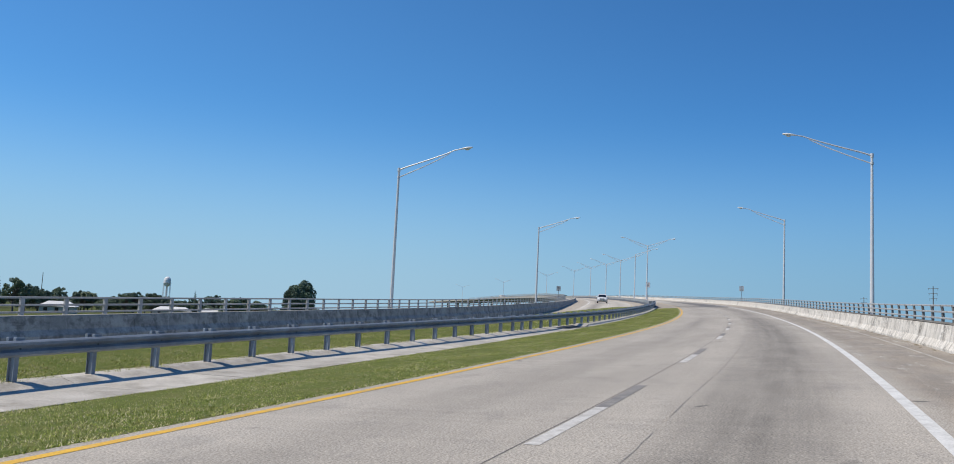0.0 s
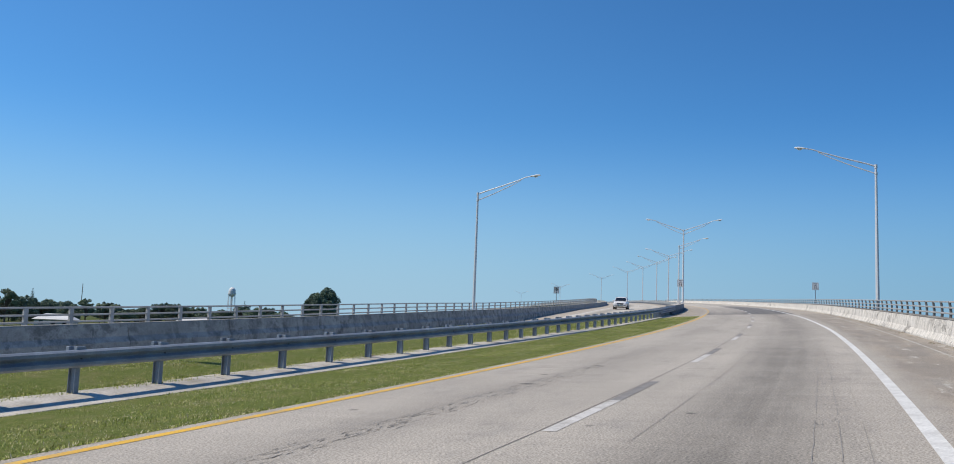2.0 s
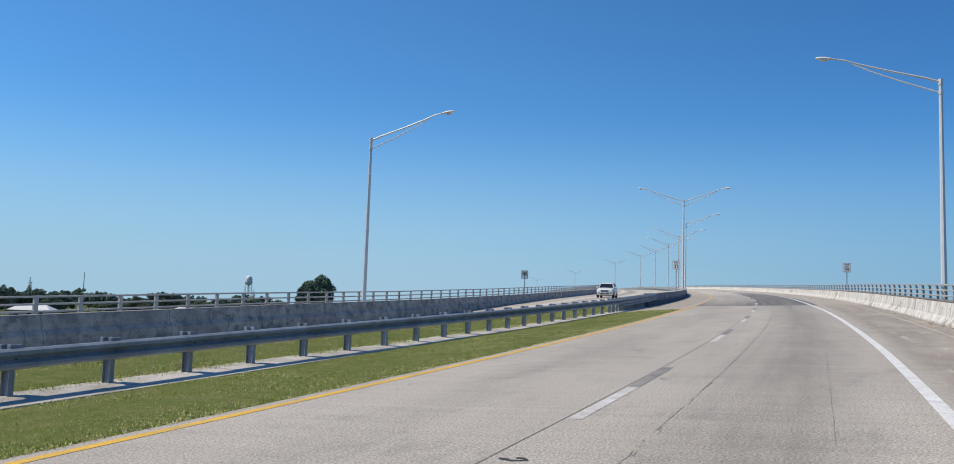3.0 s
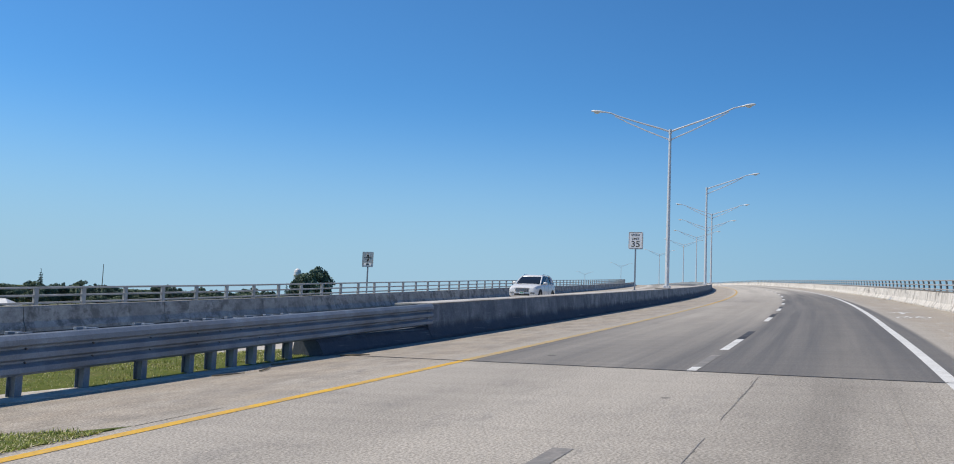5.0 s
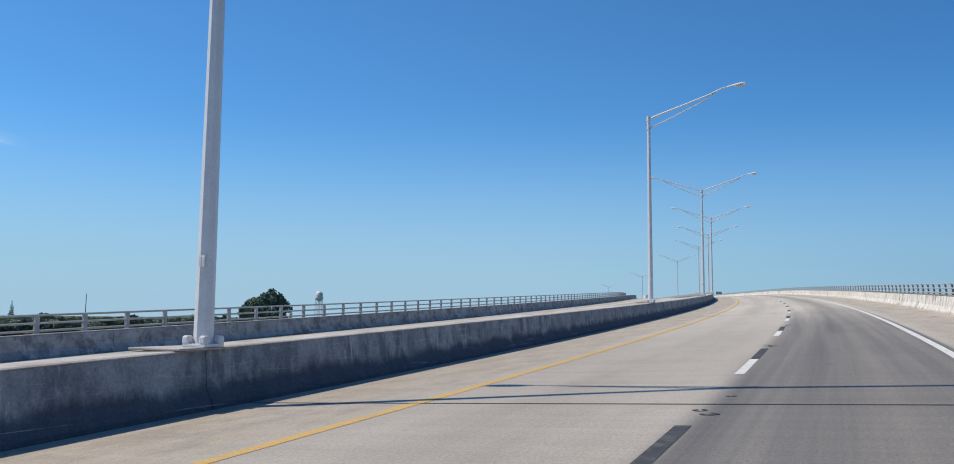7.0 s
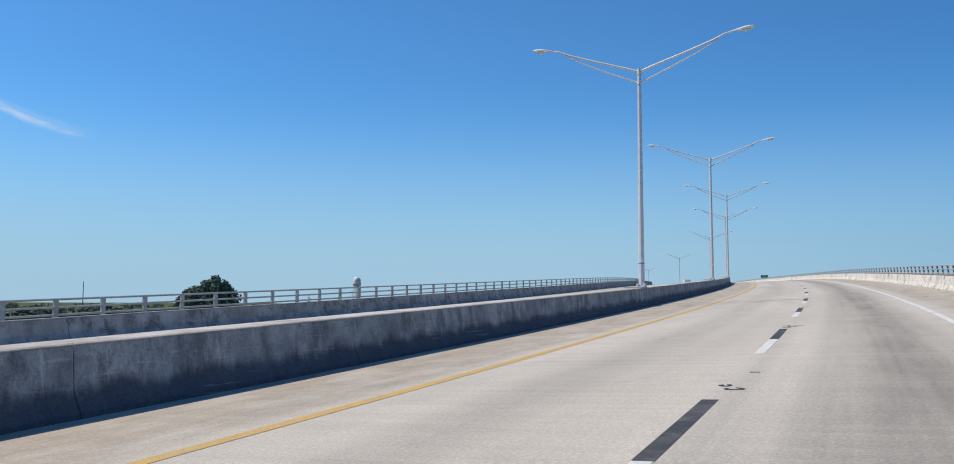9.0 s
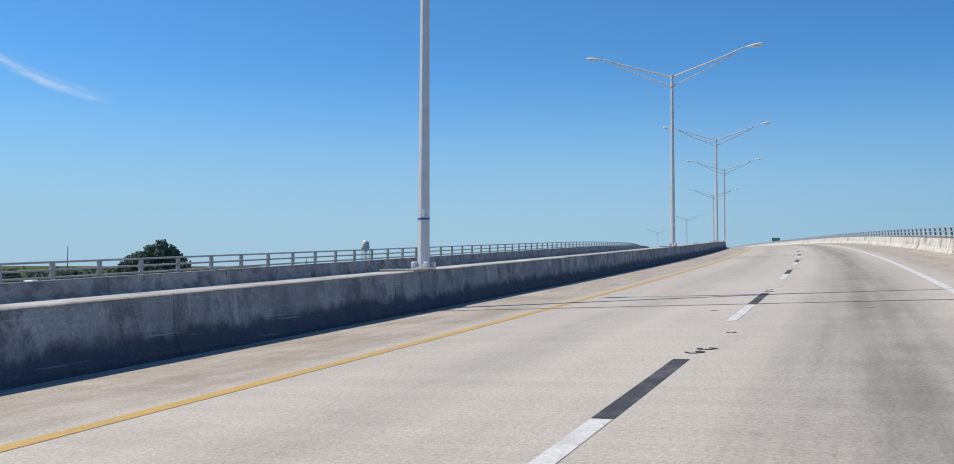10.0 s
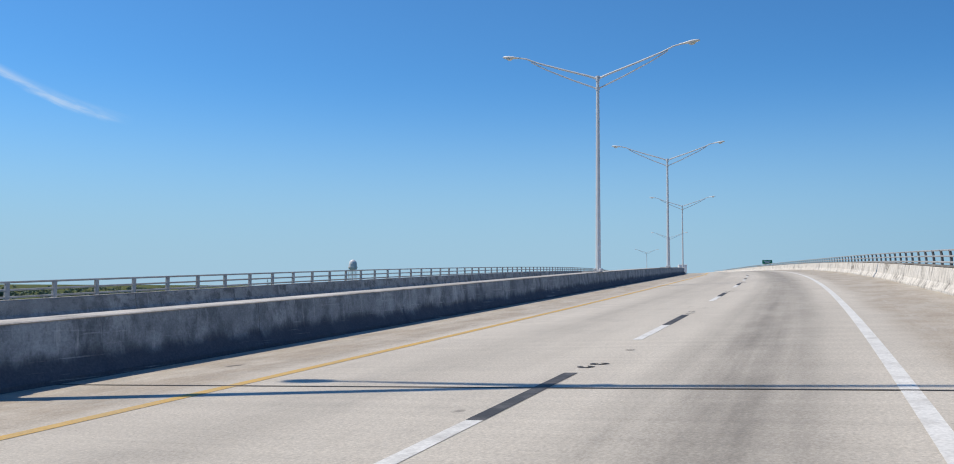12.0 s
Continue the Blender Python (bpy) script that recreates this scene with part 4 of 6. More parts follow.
def build_dirt():
    """Ragged dirt and litter along the strip's upper edge."""
    v, f, wide_ = [], [], []
    n = 300
    for i in range(n + 1):
        s = -30 + 156 * i / n
        w = -0.02 + 0.22 * noise.noise(Vector((s * 0.8, 1.0, 0))) + 0.14 * noise.noise(Vector((s * 3.0, 4.0, 0)))
        g = rail_lat(s)
        wide_.append(w)
        v += [pt(s, g - 0.34, post_dz(s) + 0.03), pt(s, g - 0.24, post_dz(s) + 0.036), pt(s, g - 0.2 + min(0.3, max(w, 0.01)), post_dz(s) + 0.03)]
    for i in range(n):
        if min(wide_[i], wide_[i + 1]) < 0.02:
            continue
        for j in range(2):
            a = i * 3 + j
            f.append((a, a + 1, a + 4, a + 3))
    tagged(part("dirt_line", mesh_of("dirt_line", v, f, DIRT), None, verge), "dry dirt under the guardrail")


build_dirt()

# ---------------------------------------------------------------- barriers and parapets
barrier = thing("median_barrier", stand(128.5, -7.15), "tall stained concrete median barrier with vertical joints", "barrier", kind="structure")


def under(ob, parent):
    """Parent a mesh made in world metres."""
    ob.parent = parent
    ob.matrix_parent_inverse = parent.matrix_world.inverted()
    return ob


bpy.context.view_layer.update()
FACE = [(-0.93, -0.42), (-0.93, 0.07), (-0.80, 0.28), (-0.775, 0.33), (-0.745, 0.85), (0.14, 0.85), (0.165, 0.60), (0.186, 0.33), (0.20, 0.28), (0.25, 0.18), (0.31, 0.07), (0.31, 0.0)]
COPING = [(-0.735, 0.852), (-0.75, 0.868), (-0.72, 0.885), (0.118, 0.885), (0.148, 0.868), (0.132, 0.852)]


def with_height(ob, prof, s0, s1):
    """UV of metres along and up, for the dirt and painted shade on the foot."""
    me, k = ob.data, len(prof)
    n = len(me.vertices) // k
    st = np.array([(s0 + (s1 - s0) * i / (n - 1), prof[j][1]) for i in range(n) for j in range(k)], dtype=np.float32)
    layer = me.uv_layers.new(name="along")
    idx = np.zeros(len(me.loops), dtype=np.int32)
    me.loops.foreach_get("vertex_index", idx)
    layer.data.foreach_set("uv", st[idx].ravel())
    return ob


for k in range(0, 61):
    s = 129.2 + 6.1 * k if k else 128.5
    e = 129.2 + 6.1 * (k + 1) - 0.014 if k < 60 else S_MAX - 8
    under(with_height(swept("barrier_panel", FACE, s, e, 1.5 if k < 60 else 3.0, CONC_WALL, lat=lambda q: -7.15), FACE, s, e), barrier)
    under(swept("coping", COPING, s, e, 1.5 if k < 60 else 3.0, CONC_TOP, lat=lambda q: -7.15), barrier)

PAR_R = [(6.22, 0.0), (6.22, 0.06), (6.34, 0.26), (6.41, 0.68), (6.44, 0.71), (6.67, 0.71), (6.70, 0.68), (6.70, 0.0)]
parapet_r = thing("parapet_right", stand(0, 6.4), "pale sunlit concrete parapet with dark run-off streaks", "parapet", kind="structure")
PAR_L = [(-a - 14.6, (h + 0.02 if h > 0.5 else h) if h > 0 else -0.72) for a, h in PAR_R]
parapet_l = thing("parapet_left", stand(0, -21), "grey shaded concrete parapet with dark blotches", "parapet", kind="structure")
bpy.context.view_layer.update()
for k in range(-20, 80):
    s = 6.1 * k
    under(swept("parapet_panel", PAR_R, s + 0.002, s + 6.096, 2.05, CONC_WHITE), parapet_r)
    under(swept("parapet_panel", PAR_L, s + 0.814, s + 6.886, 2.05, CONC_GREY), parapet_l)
for k in range(-8, 41):
    s = 12.2 * k
    # left coping also coloured paler, for the sun on its top
    under(swept("coping", [(-21.03, 0.72), (-21.03, 0.745), (-21.32, 0.745), (-21.32, 0.72)], s, s + 12.19, 2.05, CONC_PALE), parapet_l)
    under(swept("coping", [(6.415, 0.695), (6.405, 0.72), (6.43, 0.738), (6.69, 0.738), (6.715, 0.72), (6.705, 0.695)], s, s + 12.19, 2.05, CONC_MOULD), parapet_r)
under(swept("parapet_rest", PAR_R, 488, S_MAX - 8, 3.0, CONC_WHITE), parapet_r)
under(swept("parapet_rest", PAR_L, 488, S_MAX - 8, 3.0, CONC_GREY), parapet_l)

walk_r = tagged(swept("sidewalk_right", [(6.71, 0.0), (6.71, 0.18), (9.0, 0.18), (9.0, -0.35), (6.71, -0.35)], S_MIN + 2, S_MAX - 6, 4.0, CONC_PALE), "narrow raised concrete footway behind the parapet", "footway", kind="structure")
walk_l = tagged(swept("sidewalk_left", [(-21.31, 0.0), (-21.31, 0.18), (-23.75, 0.18), (-23.75, -0.35), (-21.31, -0.35)], S_MIN + 2, S_MAX - 6, 4.0, CONC_PALE), "narrow raised concrete footway behind the parapet", "footway", kind="structure")


def build_railing(name, lat, tops, label, metal_):
    rail = thing(name, stand(0, lat), label, "railing")
    bpy.context.view_layer.update()
    bm = bmesh.new()
    top = tops[0] - 0.18
    side = 1 if lat > 0 else 0
    bow = [(0.0, 0.10), (0.03, 0.09), (0.05, 0.08), (0.035, 0.075), (-0.01, 0.07)]
    rings = []
    for i, (o, w) in enumerate(bow):
        z = (top - 0.02) * i / 4
        o *= side
        rings.append([bm.verts.new((o + x * w, y, z)) for x, y in ((-0.6, -0.085), (0.6, -0.085), (0.6, 0.085), (-0.6, 0.085))])
    for a, b in zip(rings, rings[1:]):
        for j in range(4):
            bm.faces.new((a[j], a[(j + 1) % 4], b[(j + 1) % 4], b[j]))
    bm.faces.new(rings[0])
    bm.faces.new(rings[-1])
    box_bm(bm, (0.22, 0.26, 0.02), (0, 0, 0.01))
    post = as_mesh("post", bm, metal_)
    n = 0
    s = -52.0
    while s < 520 and n < 290:
        ob = new("post", post)
        ob.matrix_world = stand(s, lat, 0.18)
        under(ob, rail)
        s += 2.06
        n += 1
    for h in tops:
        k = 0
        s = -53.0
        while s < 545:
            under(swept("handrail", [(lat - 0.035, h - 0.075), (lat - 0.045, h - 0.02), (lat - 0.02, h), (lat + 0.02, h), (lat + 0.045, h - 0.02), (lat + 0.035, h - 0.075)],
                        s, s + 12.35, 2.06, RAIL_PALE), rail)
            s += 12.36
    return rail


build_railing("railing", -23.4, (1.33, 1.06, 0.80), "weathered pale metal railing of three bars on posts", RAIL_PALE)
build_railing("railing", 8.65, (1.21, 0.95, 0.69), "pale metal railing of three bars on dark bowed posts", RAIL_DARK)

# retaining walls below the approach, deck and piers past it
for lat, name in ((9.0, "retaining_wall_right"), (-23.75, "retaining_wall_left")):
    v, f = [], []
    ss = np.arange(S_MIN + 2, DECK0 + 1, 4.0)
    for s in ss:
        p = pt(float(s), lat, -0.3)
        q = pt(float(s), lat + (0.3 if lat > 0 else -0.3), -0.3)
        v += [p, Vector((p.x, p.y, -0.2)), q, Vector((q.x, q.y, -0.2))]
    for i in range(len(ss) - 1):
        a = i * 4
        f += [(a, a + 4, a + 5, a + 1), (a + 2, a + 3, a + 7, a + 6), (a, a + 2, a + 6, a + 4)]
    e = (len(ss) - 1) * 4
    f += [(0, 1, 3, 2), (e, e + 2, e + 3, e + 1)]
    tagged(part(name, mesh_of(name, v, f, CONC_GREY)), "concrete retaining wall of the approach ramp", "wall", kind="structure")
deck = tagged(swept("bridge_deck", [(8.9, -0.36), (8.9, -0.55), (7.0, -0.9), (-21.4, -0.9), (-23.6, -0.55), (-23.6, -0.36), (-21.0, -0.52), (-7.6, -0.52), (-7.1, -0.05), (6.3, -0.05)], DECK0, S_MAX - 8, 4.0, CONC_GREY), "concrete bridge deck slab", "bridge deck", kind="structure")
for k in range(15):
    s = 129 + 36.7 * k
    for lat in (5.0, -3.5, -12.0, -19.5):
        top = pt(s, lat, -0.88)
        if top.z < 1.0:
            continue
        bm = bmesh.new()
        tube_bm(bm, [(0, 0, -0.3), (0, 0, top.z)], [0.6, 0.6], 16)
        ob = part("bridge_pier", bm, CONC_PALE)
        ob.matrix_world = Matrix.Translation((top.x, top.y, 0))
        tagged(ob, "round concrete bridge pier", "pier", "bridge piers", "structure")


# ---------------------------------------------------------------- guardrail
def build_guardrail():
    rail = thing("guardrail", stand(40, rail_lat(40)), "galvanised steel guardrail with corrugated beams on steel posts", "guardrail")
    bpy.context.view_layer.update()
    bm = bmesh.new()
    for x in (-0.075, 0.075):
        box_bm(bm, (0.008, 0.10, 0.92), (x, 0, 0.26))
    box_bm(bm, (0.142, 0.007, 0.92), (0, 0, 0.26))
    post = as_mesh("post", bm, GALV)
    bm = bmesh.new()
    box_bm(bm, (0.07, 0.20, 0.36), (0, 0, 0.02), bevel=0.006)
    block = as_mesh("blockout", bm, GALV)
    bm = bmesh.new()
    bmesh.ops.create_cone(bm, cap_ends=True, segments=8, radius1=0.022, radius2=0.012, depth=0.022, matrix=Matrix.Rotation(radians(90), 4, "Y"))
    bolt = as_mesh("bolt", bm, STEEL_DARK)

    def beam(side, waves, z, tall):
        """Corrugated beam profile, standing off to one side, from height z."""
        if waves == 2:
            pts = ((0.0, 0.0), (0.03, 0.02), (0.083, 0.13), (0.083, 0.30), (0.02, 0.44), (0.0, 0.48), (0.0, 0.52), (0.02, 0.56), (0.083, 0.70), (0.083, 0.87), (0.03, 0.98), (0.0, 1.0))
        else:
            pts = ((0.0, 0.0), (0.025, 0.02)) + tuple((d, (k + q) / 3) for k in range(3) for d, q in ((0.083, 0.22), (0.083, 0.60), (0.012, 0.90), (0.012, 1.04))[:4 if k < 2 else 2]) + ((0.03, 0.97), (0.0, 1.0))
        return [(side * (0.138 + a), z + tall * h) for a, h in pts] + [(side * (0.130 + a), z + tall * h) for a, h in reversed(pts)]

    n = 0
    stations = [0.25 + 1.905 * k for k in range(-14, 60)]
    stations = [s + float(np.interp(s, (25, 33, 40, 44, 64, 71, 109), (-0.57, 0.0, 0.0, -0.9, -1.0, -1.5, -2.7))) for s in stations]
    # closer and closer towards the concrete
    stations += [111.85 + 1.0 * k for k in range(9)] + [120.8 + 0.5 * k for k in range(6)]
    for s in stations:
        m = stand(s, rail_lat(s), 0.06)
        lift = float(np.interp(s, (108, 126), (0.0, 0.07)))
        ob = new("post", post)
        ob.matrix_world = m
        under(ob, rail)
        for side in (1, -1):
            ob = new("blockout", block)
            ob.matrix_world = m @ Matrix.Translation((side * 0.092, 0, 0.515 + lift))
            under(ob, rail)
        if s < 113:
            ob = new("bolt", bolt)
            ob.matrix_world = m @ Matrix.Translation((0.147, 0, 0.51))
            under(ob, rail)
        else:
            for h in (0.37, 0.54):
                ob = new("bolt", bolt)
                ob.matrix_world = m @ Matrix.Translation((0.158, 0, h - 0.03 + lift))
                under(ob, rail)
    for k in range(-7, 30):
        s = 0.25 + 3.81 * k
        if s < 112:
            for side in (1,):
                under(swept("beam", beam(side, 2, 0.415, 0.305), s, s + 3.84, 0.96, GALV, lat=rail_lat), rail)
    for k in range(4):
        s = 114.55 + 3.54 * k
        for side in (1, -1):
            under(swept("thrie_beam", beam(side, 3, 0.255, 0.51), s, min(s + 3.54, 128.7), 0.9, GALV, lat=rail_lat, rise=lambda q: float(np.interp(q, (114, 120, 128.7), (0.0, 0.04, 0.10)))), rail)
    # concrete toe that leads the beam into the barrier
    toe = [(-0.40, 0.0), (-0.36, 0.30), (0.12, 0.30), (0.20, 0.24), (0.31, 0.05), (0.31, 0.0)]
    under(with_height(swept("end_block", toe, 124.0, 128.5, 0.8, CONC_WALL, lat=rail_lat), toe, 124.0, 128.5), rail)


build_guardrail()


def stick(s0, a0, s1, a1, r):
    """A dry branch piece lying on the shoulder."""
    p0, p1 = pt(s0, a0, r + 0.006), pt(s1, a1, r + 0.006)
    p0, p1 = Vector(p0), Vector(p1)
    mid_ = p0.lerp(p1, 0.45) + Vector((0.02, 0.03, 0.004))
    bm = bmesh.new()
    tube_bm(bm, [(0, 0, 0), tuple(mid_ - p0), tuple(p1 - p0)], [r, r * 1.1, r * 0.6], 6)
    ob = part("stick", bm, DIRT)
    ob.matrix_world = Matrix.Translation(p0)
    tagged(ob, "dry bare stick lying on the concrete shoulder", "stick", "sticks by the barrier")


for s0, a0, s1, a1, r in ((124.1, -6.62, 124.35, -6.12, 0.014), (121.3, -6.3, 121.9, -6.55, 0.012), (120.5, -6.55, 121.0, -6.35, 0.010), (122.2, -6.75, 123.1, -6.6, 0.012)):
    stick(s0, a0, s1, a1, r)


# ---------------------------------------------------------------- street lamps
def cobra_head(parent_, m):
    """Lamp housing with its lens, x outwards."""
    bm = bmesh.new()
    bmesh.ops.create_uvsphere(bm, u_segments=16, v_segments=10, radius=1.0)
    for q in bm.verts:
        x = q.co.x
        taper = 0.62 + 0.38 * (x + 1) / 2
        q.co = Vector((x * 0.48 + 0.34, q.co.y * 0.21 * taper, q.co.z * (0.115 if q.co.z > 0 else 0.06) * taper))
    tube_bm(bm, [(-0.25, 0, 0), (0.05, 0, 0.005)], [0.04, 0.05], 10)
    h = part("lamp_head", as_mesh("lamp_head", bm, HEAD_PAINT, True), None, parent_)
    h.matrix_local = m
    bm = bmesh.new()
    bmesh.ops.create_uvsphere(bm, u_segments=14, v_segments=8, radius=1.0)
    for q in bm.verts:
        q.co = Vector((q.co.x * 0.2 + 0.40, q.co.y * 0.125, min(q.co.z, 0) * 0.13 - 0.03))
    part("lens", as_mesh("lens", bm, LENS, True), None, h, "frosted lens")


def street_lamp(height, sides, reach, label, on_wall):
    lamp = thing("street_lamp", Matrix(), label, "street lamp", "bridge street lamps")
    bm = bmesh.new()
    tube_bm(bm, [(0, 0, 0.06), (0, 0, height * 0.5), (0, 0, height + 0.12)], [0.145, 0.115, 0.085], 8)
    part("pole", bm, POLE, lamp)
    bm = bmesh.new()
    box_bm(bm, (0.42, 0.42, 0.045), (0, 0, 0.045), bevel=0.008)
    part("base_plate", bm, POLE, lamp)
    for x in (-0.15, 0.15):
        for y in (-0.15, 0.15):
            bm = bmesh.new()
            box_bm(bm, (0.12, 0.12, 0.13), (x * 1.05, y * 1.05, 0.122), bevel=0.03)
            part("bolt_cover", bm, POLE, lamp)
    if on_wall:
        bm = bmesh.new()
        box_bm(bm, (0.95, 1.25, 0.035), (-0.25, -0.1, 0.0), bevel=0.01)
        part("top_slab", bm, CONC_TOP, lamp, "thin worn mortar slab under the pole")
        bm = bmesh.new()
        box_bm(bm, (0.11, 0.01, 0.17), (0.035, -0.140, 1.28))
        plate = part("number_plate", bm, SIGN_WHITE, lamp, "small pale plate with two dark bars")
        for x in (0.01, 0.06):
            bm = bmesh.new()
            box_bm(bm, (0.034, 0.006, 0.13), (x, -0.148, 1.28))
            part("number_bar", bm, POLE, plate)
    for side in sides:
        up = [(0, 0, height), (side * 0.6, 0, height + 0.22), (side * reach * 0.45, 0, height + 0.72), (side * reach * 0.72, 0, height + 1.16),
              (side * (reach - 0.75), 0, height + 1.42), (side * (reach - 0.35), 0, height + 1.50), (side * (reach - 0.1), 0, height + 1.51)]
        bm = bmesh.new()
        tube_bm(bm, up, [0.062, 0.058, 0.052, 0.046, 0.042, 0.04, 0.04], 8)
        part("arm", bm, POLE, lamp)
        bm = bmesh.new()
        tube_bm(bm, [(0, 0, height - 0.55), (side * reach * 0.3, 0, height + 0.05), (side * reach * 0.6, 0, height + 0.72), (side * reach * 0.78, 0, height + 1.2)], [0.042, 0.04, 0.036, 0.032], 6)
        part("brace", bm, POLE, lamp)
        cobra_head(lamp, Matrix.Translation((side * (reach - 0.2), 0, height + 1.52)) @ Matrix.Rotation(0 if side > 0 else math.pi, 4, "Z") @ Matrix.Rotation(radians(-6), 4, "Y"))
    for lo, hi, r in ((-0.14, 0.15, 0.112), (-0.62, -0.46, 0.115)):
        bm = bmesh.new()
        tube_bm(bm, [(0, 0, height + lo), (0, 0, height + hi)], [r, r], 8)
        part("clamp", bm, POLE, lamp)
    return lamp


double = street_lamp(10.35, (1, -1), 4.75, "tall aluminium street lamp with two arms standing on the median barrier", True)
single = street_lamp(10.35, (1,), 4.75, "tall aluminium street lamp with one arm standing on the median barrier", True)
MEDIAN_LAMPS = (165.9, 202.8, 240.8, 275.6, 312.3, 350.5, 412, 523, 650)
for i, s in enumerate(MEDIAN_LAMPS):
    m = stand(s, -7.15, 0.885)
    if i == 1:
        single.matrix_world = m
    elif i == 0:
        double.matrix_world = m
    else:
        lamp = copy_thing(double, m)
        if i == 2:
            bm = bmesh.new()
            tube_bm(bm, [(0, 0, 1.13), (0, 0, 1.17)], [0.146, 0.145], 8)
            part("band", bm, BLUE_BAND, lamp, "thin blue band round the pole")
left_lamp = street_lamp(10.65, (1,), 5.0, "tall aluminium street lamp with one arm beside a bridge railing", False)
left_lamp.matrix_world = stand(55.8, -23.5, 0.18)
copy_thing(left_lamp, stand(112.6, -22.95, 0.18))
right_lamp = street_lamp(11.1, (-1,), 5.2, "tall aluminium street lamp with one arm behind a bridge railing", False)
right_lamp.matrix_world = stand(60.9, 9.15, 0.18)
copy_thing(right_lamp, stand(112.0, 8.84, 0.18))


# ---------------------------------------------------------------- signs
def letters(word, size, mat, parent_, m, label=""):
    cu = bpy.data.curves.new("letters", "FONT")
    cu.body, cu.size, cu.align_x, cu.align_y, cu.extrude = word, size, "CENTER", "CENTER", 0.002
    cu.offset = size * 0.006
    cu.materials.append(mat)
    ob = new("lettering", cu)
    dg = bpy.context.evaluated_depsgraph_get()
    me = bpy.data.meshes.new_from_object(ob.evaluated_get(dg))
    bpy.data.objects.remove(ob)
    ob = part("lettering", me, None, parent_, label)
    ob.matrix_local = m
    return ob


def rounded_plate(w, h, thick, r, mat, name, parent_, y, z, label=""):
    """An upright plate facing -y."""
    bm = bmesh.new()
    ring = []
    for cx, cz, a0 in ((w / 2 - r, h / 2 - r, 0), (-w / 2 + r, h / 2 - r, 90), (-w / 2 + r, -h / 2 + r, 180), (w / 2 - r, -h / 2 + r, 270)):
        for k in range(5):
            a = radians(a0 + 22.5 * k)
            ring.append((cx + r * math.cos(a), cz + r * math.sin(a)))
    fr = [bm.verts.new((x, y - thick / 2, z + q)) for x, q in ring]
    bk = [bm.verts.new((x, y + thick / 2, z + q)) for x, q in ring]
    bm.faces.new(fr)
    bm.faces.new(list(reversed(bk)))
    for i in range(len(ring)):
        j = (i + 1) % len(ring)
        bm.faces.new((fr[i], bk[i], bk[j], fr[j]))
    return part(name, bm, mat, parent_, label)


def border_frame(w, h, r, t, parent_, y, z):
    bm = bmesh.new()
    def ring(o):
        out = []
        for cx, cz, a0 in ((w / 2 - r, h / 2 - r, 0), (-w / 2 + r, h / 2 - r, 90), (-w / 2 + r, -h / 2 + r, 180), (w / 2 - r, -h / 2 + r, 270)):
            for k in range(5):
                a = radians(a0 + 22.5 * k)
                out.append(bm.verts.new((cx + (r - o) * math.cos(a), y, z + cz + (r - o) * math.sin(a))))
        return out
    a, b = ring(0.0), ring(t)
    for i in range(len(a)):
        j = (i + 1) % len(a)
        bm.faces.new((a[i], a[j], b[j], b[i]))
    part("border", bm, SIGN_BLACK, parent_)


def speed_sign(m, post_h, second):
    sg = thing("speed_limit_sign", m, "white speed limit 35 sign on a slim galvanised post", "road sign", "speed limit signs")
    bm = bmesh.new()
    box_bm(bm, (0.075, 0.06, post_h + 0.8), (0, 0.05, (post_h + 0.8) / 2))
    part("post", bm, GALV, sg)
    bm = bmesh.new()
    box_bm(bm, (0.24, 0.2, 0.03), (0, 0.05, 0.015))
    part("base_plate", bm, GALV, sg)
    z = post_h + 0.457
    plate = rounded_plate(0.762, 0.914, 0.006, 0.05, SIGN_WHITE, "sign_plate", sg, 0, z)
    border_frame(0.722, 0.874, 0.045, 0.018, plate, -0.0055, z)
    face = Matrix.Rotation(radians(90), 4, "X")
    for word, size, dz in (("SPEED", 0.175, 0.29), ("LIMIT", 0.175, 0.085), ("35", 0.44, -0.21)):
        lt = letters(word, size, SIGN_BLACK, plate, Matrix.Translation((0, -0.006, z + dz)) @ face, "black sign lettering")
        lt.data.transform(Matrix.Diagonal((1.15 if word == "35" else 1.0, 1.0, 1.0, 1.0)))
    if second:
        rounded_plate(0.762, 0.914, 0.006, 0.05, SIGN_BACK, "rear_plate", sg, 0.13, z - 0.01, "bare metal back of a second sign")
    return sg


speed_sign(stand(155.4, -7.42, 0.88), 2.23, True)
speed_sign(stand(155.1, 8.95, 0.18), 2.2, False)


